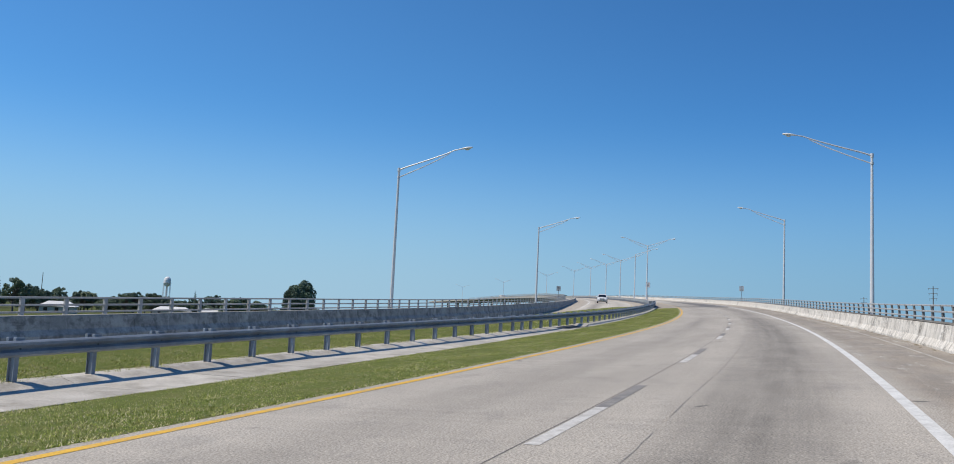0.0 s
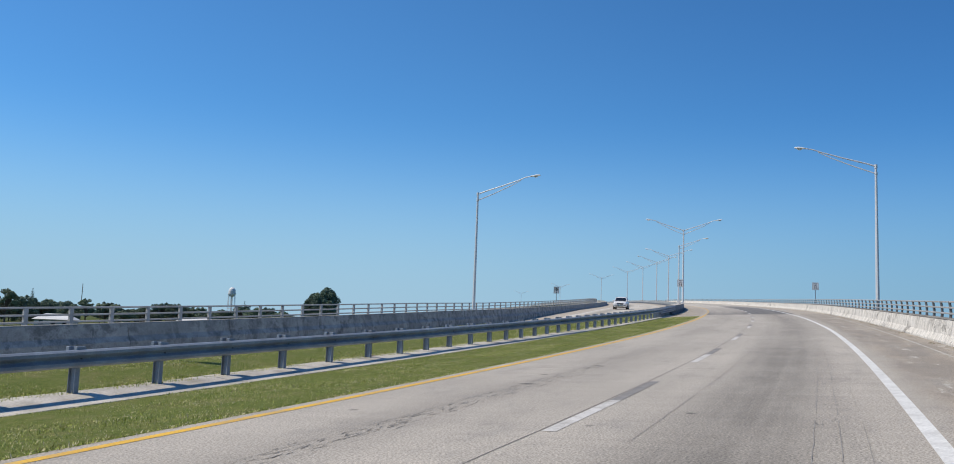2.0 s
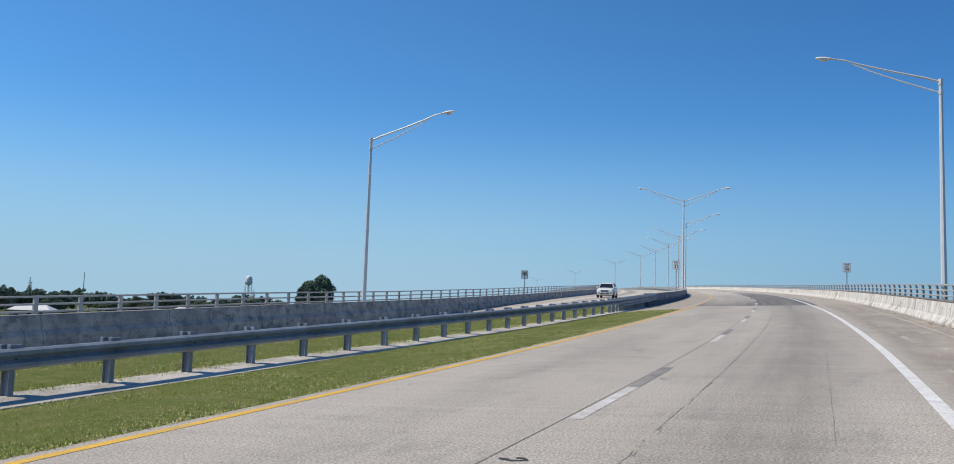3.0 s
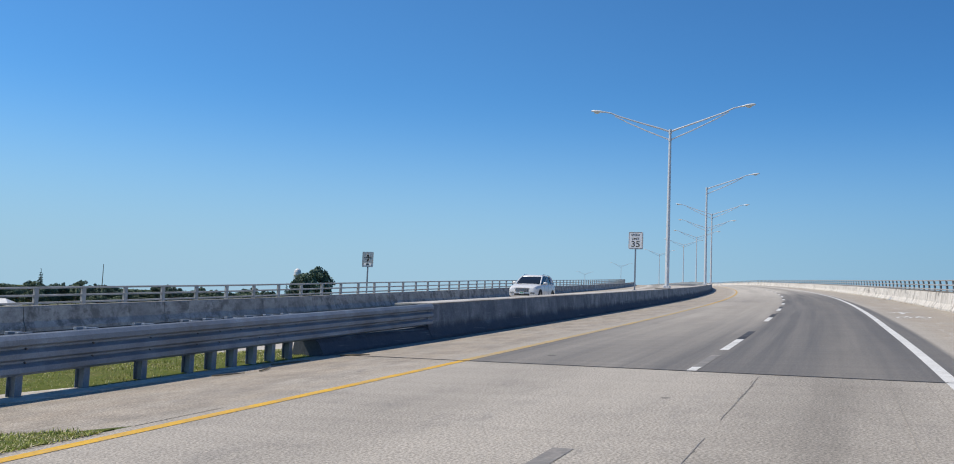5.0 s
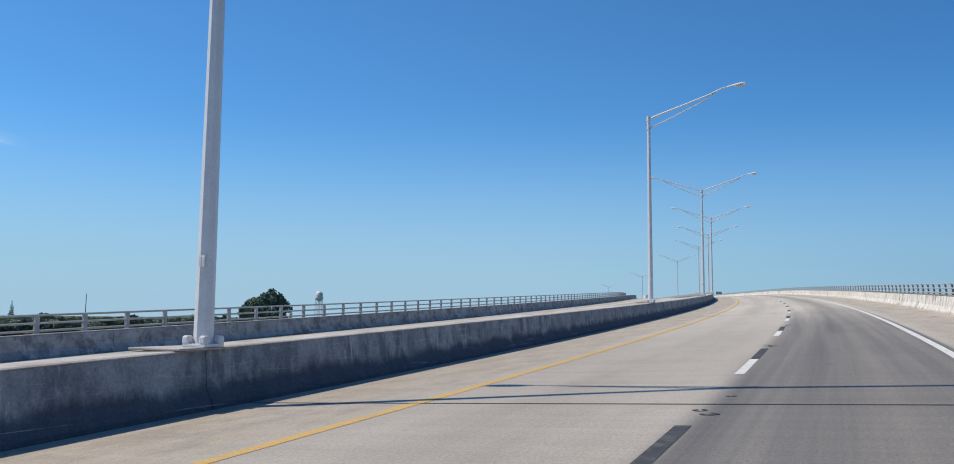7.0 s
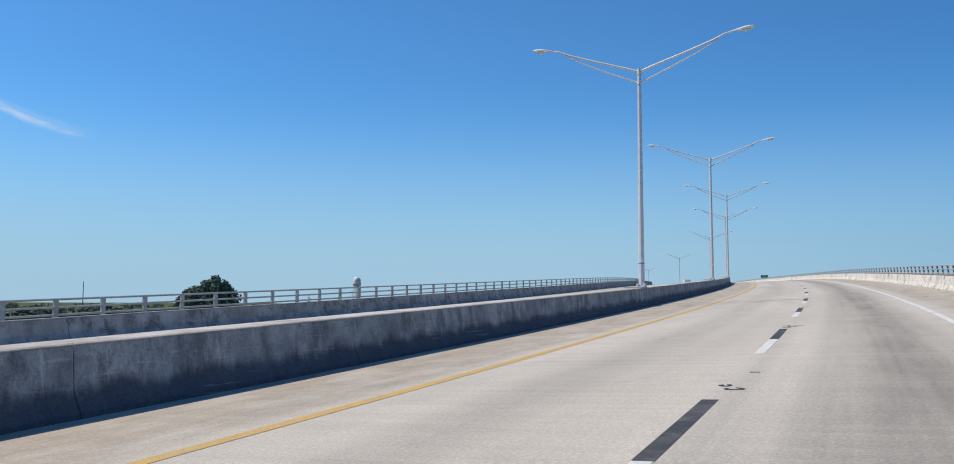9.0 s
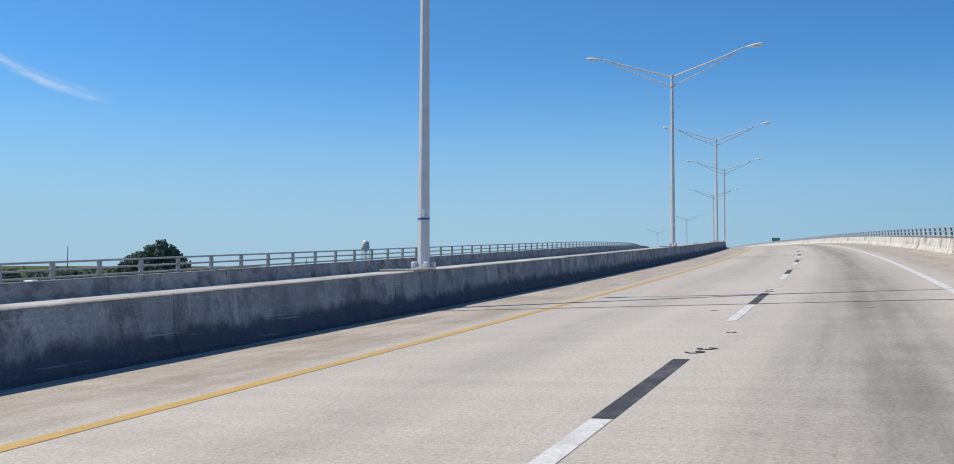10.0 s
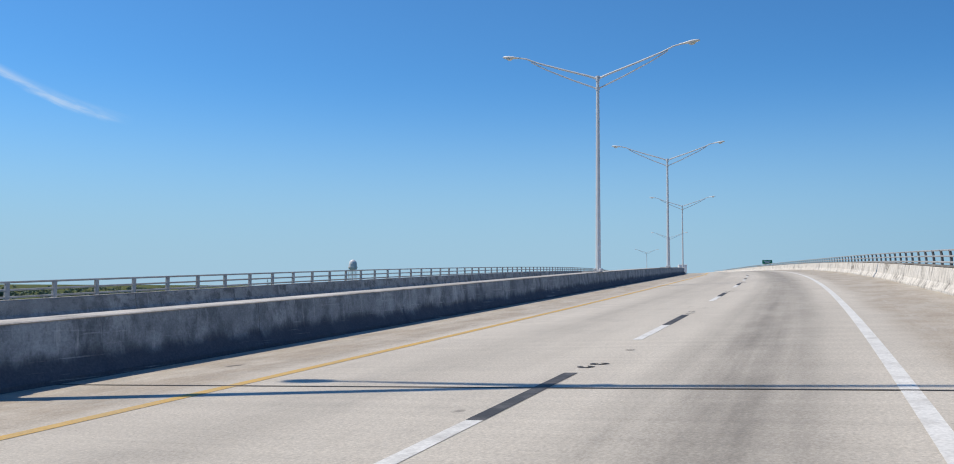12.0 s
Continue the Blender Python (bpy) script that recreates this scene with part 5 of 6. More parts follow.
def route_sign(m):
    """A pair of route panels seen from behind on the far parapet."""
    sg = thing("route_sign", m, "pale metal route sign with patchwork panels on a post", "road sign")
    bm = bmesh.new()
    box_bm(bm, (0.07, 0.06, 2.95), (0, 0.05, 1.475))
    part("post", bm, GALV, sg)
    rounded_plate(0.76, 0.92, 0.006, 0.04, SIGN_BACK, "sign_plate", sg, 0, 2.75)
    for x, z, w, h in ((-0.17, 2.98, 0.26, 0.2), (0.17, 2.98, 0.26, 0.2), (-0.17, 2.72, 0.26, 0.18), (0.17, 2.72, 0.26, 0.18), (0, 2.46, 0.5, 0.16)):
        rounded_plate(w, h, 0.004, 0.02, SIGN_WHITE, "pale_panel", sg, -0.007, z)
    for x, z, w, h in ((0.17, 2.97, 0.15, 0.13), (-0.17, 2.71, 0.15, 0.12), (0.12, 2.46, 0.18, 0.10), (0.0, 2.85, 0.5, 0.045)):
        rounded_plate(w, h, 0.004, 0.015, SIGN_BLACK, "dark_block", sg, -0.013, z)
    return sg


route_sign(stand(155.4, -23.6, -0.05))


def green_sign():
    sg = thing("green_sign", stand(441, 9.3, 0.18), "small green guide sign on two posts by the railing", "road sign")
    for x in (-0.6, 0.6):
        bm = bmesh.new()
        box_bm(bm, (0.09, 0.09, 1.75), (x, 0.08, 0.875))
        part("post", bm, GALV, sg)
    p = rounded_plate(1.85, 0.75, 0.01, 0.08, SIGN_GREEN, "sign_plate", sg, 0, 1.45)
    for z, w in ((1.58, 1.3), (1.32, 0.9)):
        bm = bmesh.new()
        box_bm(bm, (w, 0.004, 0.12), (0, -0.009, z))
        part("text_bar", bm, SIGN_WHITE, p)


green_sign()


# ---------------------------------------------------------------- drain inlet in the strip
def strip_top(q, a):
    """A point on the concrete strip, a metres right of the guardrail's line."""
    g = rail_lat(q)
    b = strip_lat(q) - g
    z = float(np.interp(a, (-0.3, 0.12, 0.55, b), (post_dz(q) + 0.02, post_dz(q) + 0.01, gutter_dz(q) + 0.02, swale_dz(q) + 0.02)))
    return pt(q, g + a, z)


def drain_inlet():
    """A sunk inlet beside the guardrail: its shaded mouth is a dark sheet flush with the strip, with a sloping apron at
    its far end.
    """
    ob = thing("drain_inlet", stand(50.0, rail_lat(50.0) + 0.5, -0.12), "concrete drain inlet with a dark mouth in the strip", "drain")
    bpy.context.view_layer.update()

    def slab(name, s0, s1, a0, a1, lift, mat, label=""):
        v, f = [], []
        for q, h in ((s0, lift[0]), (s1, lift[1])):
            for a in (a0, (a0 + a1) / 2, a1):
                v.append(strip_top(q, a) + Vector((0, 0, h)))
            for a in (a1, (a0 + a1) / 2, a0):
                v.append(strip_top(q, a) - Vector((0, 0, 0.12)))
        for j in range(6):
            f.append((j, j + 6, (j + 1) % 6 + 6, (j + 1) % 6))
        f += [tuple(range(6)), tuple(range(11, 5, -1))]
        under(part(name, mesh_of(name, v, f, mat), None, None, label), ob)

    # flat dark slab paints the shade inside the mouth; nothing is hollowed out
    slab("mouth_shade", 47.2, 51.4, 0.16, 0.95, (0.012, 0.012), JOINT, "flat dark sheet for the drain's shaded mouth")
    slab("lip", 46.9, 47.2, 0.10, 1.0, (0.03, 0.03), CONC_PALE)
    slab("apron", 51.4, 52.4, 0.20, 0.95, (0.01, 0.13), CONC_PALE, "pale sloping concrete apron")


drain_inlet()


# ---------------------------------------------------------------- vehicles on the oncoming lanes
def wheel(parent_, x, y, r, w):
    bm = bmesh.new()
    prof = [(r * 0.62, -w / 2), (r * 0.93, -w / 2), (r, -w / 2 + 0.03), (r, w / 2 - 0.03), (r * 0.93, w / 2), (r * 0.62, w / 2)]
    seg = 24
    rings = [[bm.verts.new((x + h, y + q * math.cos(2 * math.pi * k / seg), r + q * math.sin(2 * math.pi * k / seg))) for k in range(seg)] for q, h in prof]
    for a, b in zip(rings, rings[1:] + rings[:1]):
        for k in range(seg):
            bm.faces.new((a[k], a[(k + 1) % seg], b[(k + 1) % seg], b[k]))
    whl = part("tyre", bm, TYRE, parent_)
    bm = bmesh.new()
    bmesh.ops.create_cone(bm, cap_ends=True, segments=20, radius1=r * 0.62, radius2=r * 0.62, depth=w * 0.8, matrix=Matrix.Translation((x, y, r)) @ Matrix.Rotation(radians(90), 4, "Y"))
    for k in range(5):
        a = 2 * math.pi * k / 5
        box_bm(bm, (w * 0.9, 0.05, r * 0.5), (x, y + math.sin(a) * r * 0.3, r + math.cos(a) * r * 0.3), Matrix.Rotation(-a, 4, "X"))
    part("rim", bm, CHROME, whl, "bright alloy rim")


def loft(sections):
    """A skin over closed rings of equal count."""
    bm = bmesh.new()
    rings = [[bm.verts.new(p) for p in r] for r in sections]
    n = len(rings[0])
    for a, b in zip(rings, rings[1:]):
        for k in range(n):
            bm.faces.new((a[k], a[(k + 1) % n], b[(k + 1) % n], b[k]))
    bm.faces.new(rings[0])
    bm.faces.new(list(reversed(rings[-1])))
    return bm


def rounded_ring(y, hw, z0, z1, tw, r=0.12):
    """Ring across a car at y: half width hw low down, tw at the top."""
    out = []
    for x, z in ((-hw + r, z0), (hw - r, z0), (hw, z0 + r), (hw + 0.01, (z0 + z1) / 2), (tw, z1 - r), (tw - r, z1), (-tw + r, z1), (-tw, z1 - r), (-hw - 0.01, (z0 + z1) / 2), (-hw, z0 + r)):
        out.append((x, y, z))
    return out


def car_ring(y, rows):
    """Ring across a car at y from half widths and heights, foot to top, mirrored."""
    return [(w, y, z) for w, z in rows] + [(-w, y, z) for w, z in reversed(rows)]


def build_suv():
    """Front at -y. A tall five-door body: a lofted shell, and glass set into its upper half."""
    car = thing("car", stand(163.8, -15.6, 0.005), "white sport utility car coming along the opposite lanes", "car")
    L = 2.4
    # y, foot, sill width, waist width, waist height, deck width, deck height
    shell = [(-L, 0.40, 0.62, 0.68, 0.62, 0.60, 0.70), (-L + 0.05, 0.32, 0.78, 0.82, 0.68, 0.68, 0.84), (-L + 0.18, 0.27, 0.87, 0.90, 0.74, 0.78, 0.93), (-L + 0.45, 0.25, 0.92, 0.94, 0.82, 0.84, 1.0),
             (-1.45, 0.25, 0.95, 0.96, 0.90, 0.86, 1.07), (-1.02, 0.25, 0.95, 0.965, 0.95, 0.87, 1.13), (-0.3, 0.25, 0.94, 0.965, 0.97, 0.89, 1.14), (0.9, 0.25, 0.94, 0.965, 0.99, 0.89, 1.16),
             (1.7, 0.26, 0.94, 0.96, 1.01, 0.88, 1.18), (2.15, 0.31, 0.91, 0.93, 1.02, 0.86, 1.19), (L - 0.04, 0.40, 0.84, 0.86, 1.0, 0.80, 1.16), (L, 0.46, 0.78, 0.80, 0.96, 0.74, 1.10)]
    bm = loft([car_ring(y, [(sw - 0.08, f), (sw, f + 0.09), (ww + 0.005, (f + wz) / 2), (ww, wz), (dw + 0.02, dz - 0.03), (dw * 0.86, dz), (dw * 0.4, dz + 0.025)]) for y, f, sw, ww, wz, dw, dz in shell])
    for f_ in bm.faces:
        f_.smooth = True
    part("body", bm, CAR_WHITE, car).data.set_sharp_from_angle(angle=radians(24))
    # y, foot height, half width at foot, half width at top, top height
    cabin = [(-1.05, 1.12, 0.80, 0.78, 1.15), (-0.62, 1.12, 0.84, 0.72, 1.42), (-0.2, 1.12, 0.86, 0.66, 1.64), (0.1, 1.12, 0.87, 0.66, 1.71), (0.9, 1.13, 0.87, 0.66, 1.73), (1.6, 1.14, 0.86, 0.64, 1.70), (2.0, 1.15, 0.84, 0.62, 1.63), (2.3, 1.16, 0.78, 0.70, 1.25)]
    bm = loft([car_ring(y, [(fw, fz), (fw - 0.02, fz + (tz - fz) * 0.25), (fw + (tw - fw) * 0.8, fz + (tz - fz) * 0.82), (tw, tz - 0.02), (tw - 0.1, tz)]) for y, fz, fw, tw, tz in cabin])
    part("greenhouse", bm, CAR_GLASS, car, "dark glazed upper body")
    top = [(-0.22, 1.62), (-0.05, 1.685), (0.25, 1.735), (0.9, 1.752), (1.6, 1.725), (2.02, 1.655), (2.16, 1.60)]
    bm = loft([car_ring(y, [(0.66, z - 0.05), (0.675, z - 0.01), (0.62, z + 0.022), (0.3, z + 0.04)]) for y, z in top])
    for f_ in bm.faces:
        f_.smooth = True
    part("roof", bm, CAR_WHITE, car)
    for x in (-1, 1):
        for name, pts, r in (("windscreen_pillar", [(x * 0.82, -1.06, 1.13), (x * 0.755, -0.62, 1.43), (x * 0.665, -0.16, 1.67)], 0.05), ("door_pillar", [(x * 0.885, 0.48, 1.14), (x * 0.70, 0.50, 1.70)], 0.03),
                             ("rear_pillar", [(x * 0.875, 1.35, 1.16), (x * 0.79, 1.52, 1.44), (x * 0.67, 1.64, 1.70)], 0.065), ("tailgate_pillar", [(x * 0.80, 2.24, 1.18), (x * 0.70, 2.12, 1.45), (x * 0.62, 2.05, 1.64)], 0.07),
                             ("window_sill", [(x * 0.885, -0.9, 1.145), (x * 0.895, 0.4, 1.155), (x * 0.885, 2.1, 1.185)], 0.022), ("roof_rail", [(x * 0.64, -0.02, 1.74), (x * 0.645, 0.2, 1.80), (x * 0.64, 1.5, 1.795), (x * 0.63, 1.8, 1.73)], 0.022)):
            bm = bmesh.new()
            tube_bm(bm, pts, [r] * len(pts), 8)
            part(name, bm, CHROME if name == "roof_rail" else CAR_WHITE, car)
        bm = bmesh.new()
        bmesh.ops.create_uvsphere(bm, u_segments=12, v_segments=8, radius=1.0, matrix=Matrix.Translation((x * 1.04, -0.72, 1.20)) @ Matrix.Diagonal((0.14, 0.085, 0.09, 1)))
        part("wing_mirror", bm, CAR_WHITE, car)
        bm = loft([[(x * (0.48 + 0.065 * k), -L + 0.0 + 0.042 * k + d, 0.755 + 0.02 * k + h) for d, h in ((0.0, -0.06 + 0.008 * k), (0.015, 0.04), (0.06, 0.085), (0.14, 0.09), (0.14, -0.06))] for k in range(6)])
        part("headlight", bm, HEAD_GLASS, car, "clear grey headlight")
        bm = bmesh.new()
        box_bm(bm, (0.28, 0.10, 0.10), (x * 0.69, -L + 0.04, 0.52), Matrix.Rotation(radians(x * 22), 4, "Z"), bevel=0.03)
        part("lamp_recess", bm, SIGN_BLACK, car)
        bm = bmesh.new()
        box_bm(bm, (0.24, 0.03, 0.03), (x * 0.69, -L - 0.015, 0.52), Matrix.Rotation(radians(x * 22), 4, "Z"), bevel=0.01)
        part("running_light", bm, CHROME, car)
        bm = bmesh.new()
        box_bm(bm, (0.12, 0.14, 0.22), (x * 0.84, L - 0.10, 0.98), bevel=0.03)
        part("tail_light", bm, RED_LAMP, car)
        for y in (-1.47, 1.45):
            bm = bmesh.new()
            bmesh.ops.create_cone(bm, cap_ends=True, segments=28, radius1=0.43, radius2=0.43, depth=0.10, matrix=Matrix.Translation((x * 0.925, y, 0.39)) @ Matrix.Rotation(radians(90), 4, "Y"))
            part("wheel_well", bm, SIGN_BLACK, car)
            wheel(car, x * 0.87, y, 0.385, 0.25)
        bm = bmesh.new()
        box_bm(bm, (0.05, 2.0, 0.08), (x * 0.945, 0.0, 0.30), bevel=0.02)
        part("sill", bm, SIGN_BACK, car)
        for y in (-0.55, 0.42, 1.25):
            bm = bmesh.new()
            box_bm(bm, (0.006, 0.012, 0.72), (x * 0.967, y, 0.70))
            part("door_gap", bm, STEEL_DARK, car)
        for y in (0.28, 1.08):
            bm = bmesh.new()
            box_bm(bm, (0.03, 0.17, 0.03), (x * 0.98, y, 0.94), bevel=0.008)
            part("door_handle", bm, CHROME, car)
    bm = bmesh.new()
    box_bm(bm, (0.90, 0.10, 0.25), (0, -L + 0.03, 0.71), Matrix.Rotation(radians(-12), 4, "X"), bevel=0.05)
    grille = part("grille", bm, SIGN_BLACK, car)
    for z in (0.65, 0.71, 0.77):
        bm = bmesh.new()
        box_bm(bm, (0.80, 0.03, 0.024), (0, -L - 0.02 + (z - 0.71) * 0.2, z), bevel=0.008)
        part("grille_bar", bm, CHROME, grille)
    bm = bmesh.new()
    box_bm(bm, (1.0, 0.12, 0.12), (0, -L + 0.03, 0.42), bevel=0.03)
    part("bumper_intake", bm, SIGN_BLACK, car)
    bm = bmesh.new()
    box_bm(bm, (0.31, 0.02, 0.15), (0, -L - 0.035, 0.52), bevel=0.006)
    plate = part("blank_plate", bm, SIGN_WHITE, car, "pale plate with a blue-green bar")
    bm = bmesh.new()
    box_bm(bm, (0.24, 0.006, 0.06), (0, -L - 0.049, 0.52))
    part("plate_bar", bm, SIGN_GREEN, plate)


build_suv()


def build_truck():
    """Front at -y."""
    tr = thing("box_truck", stand(550.0, -1.8, 0.005) @ Matrix.Rotation(math.pi, 4, "Z"), "white box truck far ahead going over the crest", "truck")
    bm = bmesh.new()
    box_bm(bm, (2.45, 6.4, 2.6), (0, 1.2, 2.2), bevel=0.05)
    part("cargo_box", bm, WHITE_METAL, tr)
    bm = loft([rounded_ring(-4.1, 0.85, 0.5, 1.25, 0.8), rounded_ring(-3.4, 1.02, 0.45, 1.45, 0.95), rounded_ring(-3.1, 1.03, 0.45, 2.0, 0.9), rounded_ring(-2.6, 1.03, 0.45, 2.35, 0.88), rounded_ring(-2.02, 1.03, 0.45, 2.35, 0.88)])
    part("cab", bm, CAR_WHITE, tr)
    bm = bmesh.new()
    box_bm(bm, (1.6, 0.05, 0.62), (0, -2.98, 1.88), Matrix.Rotation(radians(-32), 4, "X"), bevel=0.02)
    part("windscreen", bm, CAR_GLASS, tr)
    bm = bmesh.new()
    box_bm(bm, (1.0, 0.06, 0.35), (0, -4.1, 0.95), bevel=0.02)
    part("grille", bm, SIGN_BLACK, tr)
    bm = bmesh.new()
    box_bm(bm, (1.9, 7.8, 0.25), (0, 0.5, 0.72))
    part("chassis", bm, STEEL_DARK, tr)
    for x in (-1, 1):
        bm = bmesh.new()
        box_bm(bm, (0.28, 0.08, 0.2), (x * 0.74, -4.06, 1.0), bevel=0.03)
        part("headlight", bm, LENS, tr)
        bm = bmesh.new()
        box_bm(bm, (0.12, 0.1, 0.36), (x * 1.25, -3.0, 1.7), bevel=0.02)
        part("wing_mirror", bm, SIGN_BLACK, tr)
        for y in (-3.2, 2.6):
            wheel(tr, x * 0.95, y, 0.48, 0.3)


build_truck()


# ---------------------------------------------------------------- trees and far things
def leaf_cloud(rng, lumps, count, size):
    v, f = [], []
    total = sum(r * r for _, r in lumps)
    for c, r in lumps:
        for _ in range(int(count * r * r / total)):
            d = Vector(rng.normal(size=3)).normalized()
            rad = r * (0.62 + 0.42 * rng.random())
            p = Vector(c) + Vector((d.x * rad, d.y * rad, d.z * rad * 0.8))
            q = size * rng.uniform(0.5, 1.3)
            n = (d + Vector(rng.normal(size=3)) * 0.7).normalized()
            a = n.cross(Vector((0.3, 0.2, 1))).normalized() * q
            b = n.cross(a).normalized() * q * 0.8
            i = len(v)
            v += [p - a - b * 0.4, p + a * 0.2 - b, p + a, p - a * 0.1 + b]
            f.append((i, i + 1, i + 2, i + 3))
    return v, f


def tree_kind(seed, leaf, tall, wide, lumps_n, label, count=5200, leaf_size=0.026):
    rng = np.random.default_rng(seed)
    tr = thing("tree", Matrix(), label, "tree", "trees beyond the fields")
    bm = bmesh.new()
    tube_bm(bm, [(0, 0, -0.3), (0.1, 0, tall * 0.2), (0.0, 0.15, tall * 0.45), (0.2, 0, tall * 0.8)], [tall * 0.035, tall * 0.026, tall * 0.018, tall * 0.006], 8)
    lumps = []
    for k in range(lumps_n):
        a = 2.4 * k + rng.uniform(-0.3, 0.3)
        up = rng.uniform(0.0, 1.0) ** 0.65
        reach = math.sqrt(max(0.02, 1 - up ** 3.2)) * rng.uniform(0.62, 1.0)
        h = 0.22 + 0.70 * up * rng.uniform(0.88, 1.08)
        spread = wide * 0.43 * reach
        c = (spread * math.cos(a), spread * math.sin(a), tall * h)
        r = wide * rng.uniform(0.055, 0.13)
        lumps.append((c, r))
        tube_bm(bm, [(0, 0, tall * h * 0.55), (c[0] * 0.6, c[1] * 0.6, tall * h * 0.8), c], [tall * 0.012, tall * 0.008, tall * 0.003], 5)
    part("trunk", bm, BARK, tr)
    v, f = leaf_cloud(rng, lumps, count, wide * leaf_size)
    part("crown", mesh_of("crown", v, f, leaf), None, tr)
    return tr


def palm(seed):
    rng = np.random.default_rng(seed)
    tr = thing("palm_tree", Matrix(), "slender palm with a ragged crown of fronds", "palm tree", "palms beyond the fields")
    bm = bmesh.new()
    tube_bm(bm, [(0, 0, -0.3), (0.15, 0, 4), (0.1, 0.2, 8.6)], [0.24, 0.18, 0.15], 8)
    part("trunk", bm, BARK, tr)
    v, f = [], []
    for k in range(26):
        a, el = rng.uniform(0, 6.283), rng.uniform(-0.5, 1.1)
        d = Vector((math.cos(a), math.sin(a), 0))
        e = Vector((-d.y, d.x, 0))
        prev = None
        for j in range(7):
            t = j / 6
            p = Vector((0.1, 0.2, 8.6)) + d * (2.6 * t * math.cos(el * 0.6)) + Vector((0, 0, 2.2 * t * math.sin(el) - 1.7 * t * t))
            w = 0.36 * math.sin(math.pi * (0.08 + 0.9 * t))
            i = len(v)
            v += [p - e * w - Vector((0, 0, w * 0.5)), p, p + e * w - Vector((0, 0, w * 0.5))]
            if prev is not None:
                f += [(prev, prev + 1, i + 1, i), (prev + 1, prev + 2, i + 2, i + 1)]
            prev = i
    part("crown", mesh_of("crown", v, f, LEAF_B), None, tr)
    return tr


def conifer(seed, tall, wide):
    rng = np.random.default_rng(seed)
    tr = thing("conifer", Matrix(), "narrow dark conifer with tiered branches", "conifer", "conifers beyond the fields")
    bm = bmesh.new()
    tube_bm(bm, [(0, 0, -0.3), (0, 0, tall)], [tall * 0.025, 0.03], 8)
    part("trunk", bm, BARK, tr)
    lumps = []
    for k in range(16):
        h = 0.2 + 0.78 * k / 15
        for a in range(3):
            q = a * 2.1 + k * 1.3
            r = wide * 0.5 * (1.02 - h) * rng.uniform(0.6, 1.0) + 0.15
            lumps.append(((r * 0.8 * math.cos(q), r * 0.8 * math.sin(q), tall * h), r * 0.6))
    v, f = leaf_cloud(rng, lumps, 1500, wide * 0.06)
    part("crown", mesh_of("crown", v, f, LEAF_A), None, tr)
    return tr


big = tree_kind(11, LEAF_A, 17.0, 15.0, 90, "large round dark-leaved tree standing in the fields", 15000, 0.02)
big.matrix_world = Matrix.Translation((-199, 309, 0)) @ Matrix.Diagonal((0.95, 0.95, 1.12, 1))
copy_thing(big, Matrix.Translation((-200.8, 304.8, 0)) @ Matrix.Rotation(1.9, 4, "Z") @ Matrix.Diagonal((0.72, 0.72, 0.82, 1)))
oak = tree_kind(12, LEAF_A, 11.0, 13.0, 48, "spreading dark oak at the field's edge")
bush = tree_kind(13, LEAF_B, 8.0, 12.0, 44, "low spreading olive-green tree at the field's edge")
tall_tree = tree_kind(14, LEAF_B, 13.0, 10.0, 44, "upright olive-green tree at the field's edge")
kinds = [oak, bush, tall_tree]
firsts = [True, True, True]
rng = np.random.default_rng(21)


def plant(kind, x, y, size):
    m = Matrix.Translation((x, y, 0)) @ Matrix.Rotation(rng.uniform(0, 6.28), 4, "Z")
    ob = kinds[kind]
    if firsts[kind]:
        firsts[kind] = False
    else:
        ob = copy_thing(ob, m)
    ob.matrix_world = m @ Matrix.Diagonal((size, size, size * rng.uniform(0.9, 1.1), 1))


for kind, x, y, size in ((0, -276, 238, 0.95), (0, -284, 251, 0.9), (2, -268, 226, 0.9), (2, -344, 298, 0.9), (0, -324, 292, 0.8), (1, -328, 335, 0.9), (0, -334, 343, 0.8), (1, -304, 347, 1.0), (1, -310, 356, 0.9),
                         (0, -301, 364, 0.85), (1, -244, 322, 1.15), (1, -238, 331, 1.2), (0, -250, 336, 0.95), (2, -444, 461, 0.9), (1, -435, 410, 1.0), (1, -271, 378, 0.8), (0, -289, 465, 0.7), (1, -375, 331, 1.0),
                         (0, -384, 340, 0.9), (1, -333, 391, 1.0), (1, -341, 399, 0.9), (2, -404, 354, 0.8), (1, -300, 318, 0.7), (0, -352, 310, 0.8), (1, -318, 320, 0.75), (0, -365, 322, 0.85), (1, -392, 372, 0.8), (0, -356, 420, 0.8)):
    plant(kind, x, y, size)
for k in range(24):
    a, d = radians(46 + 20 * k / 23), rng.uniform(335, 430)
    plant(int(rng.integers(0, 3)), -8 - d * math.sin(a), 111 + d * math.cos(a), rng.uniform(0.65, 0.95))
for k in range(14):
    a, d = radians(57 + 15 * k / 13), rng.uniform(300, 420)
    plant(int(rng.integers(0, 3)), -28 - d * math.sin(a), 200 + d * math.cos(a), rng.uniform(0.7, 1.0))
pm = palm(31)
pm.matrix_world = Matrix.Translation((-300, 290, 0))
for x, y, z in ((-318, 312, 0.95), (-345, 330, 1.05), (-362, 395, 0.9)):
    copy_thing(pm, Matrix.Translation((x, y, 0)))
cf = conifer(41, 17.0, 5.0)
cf.matrix_world = Matrix.Translation((-435, 527, 0))
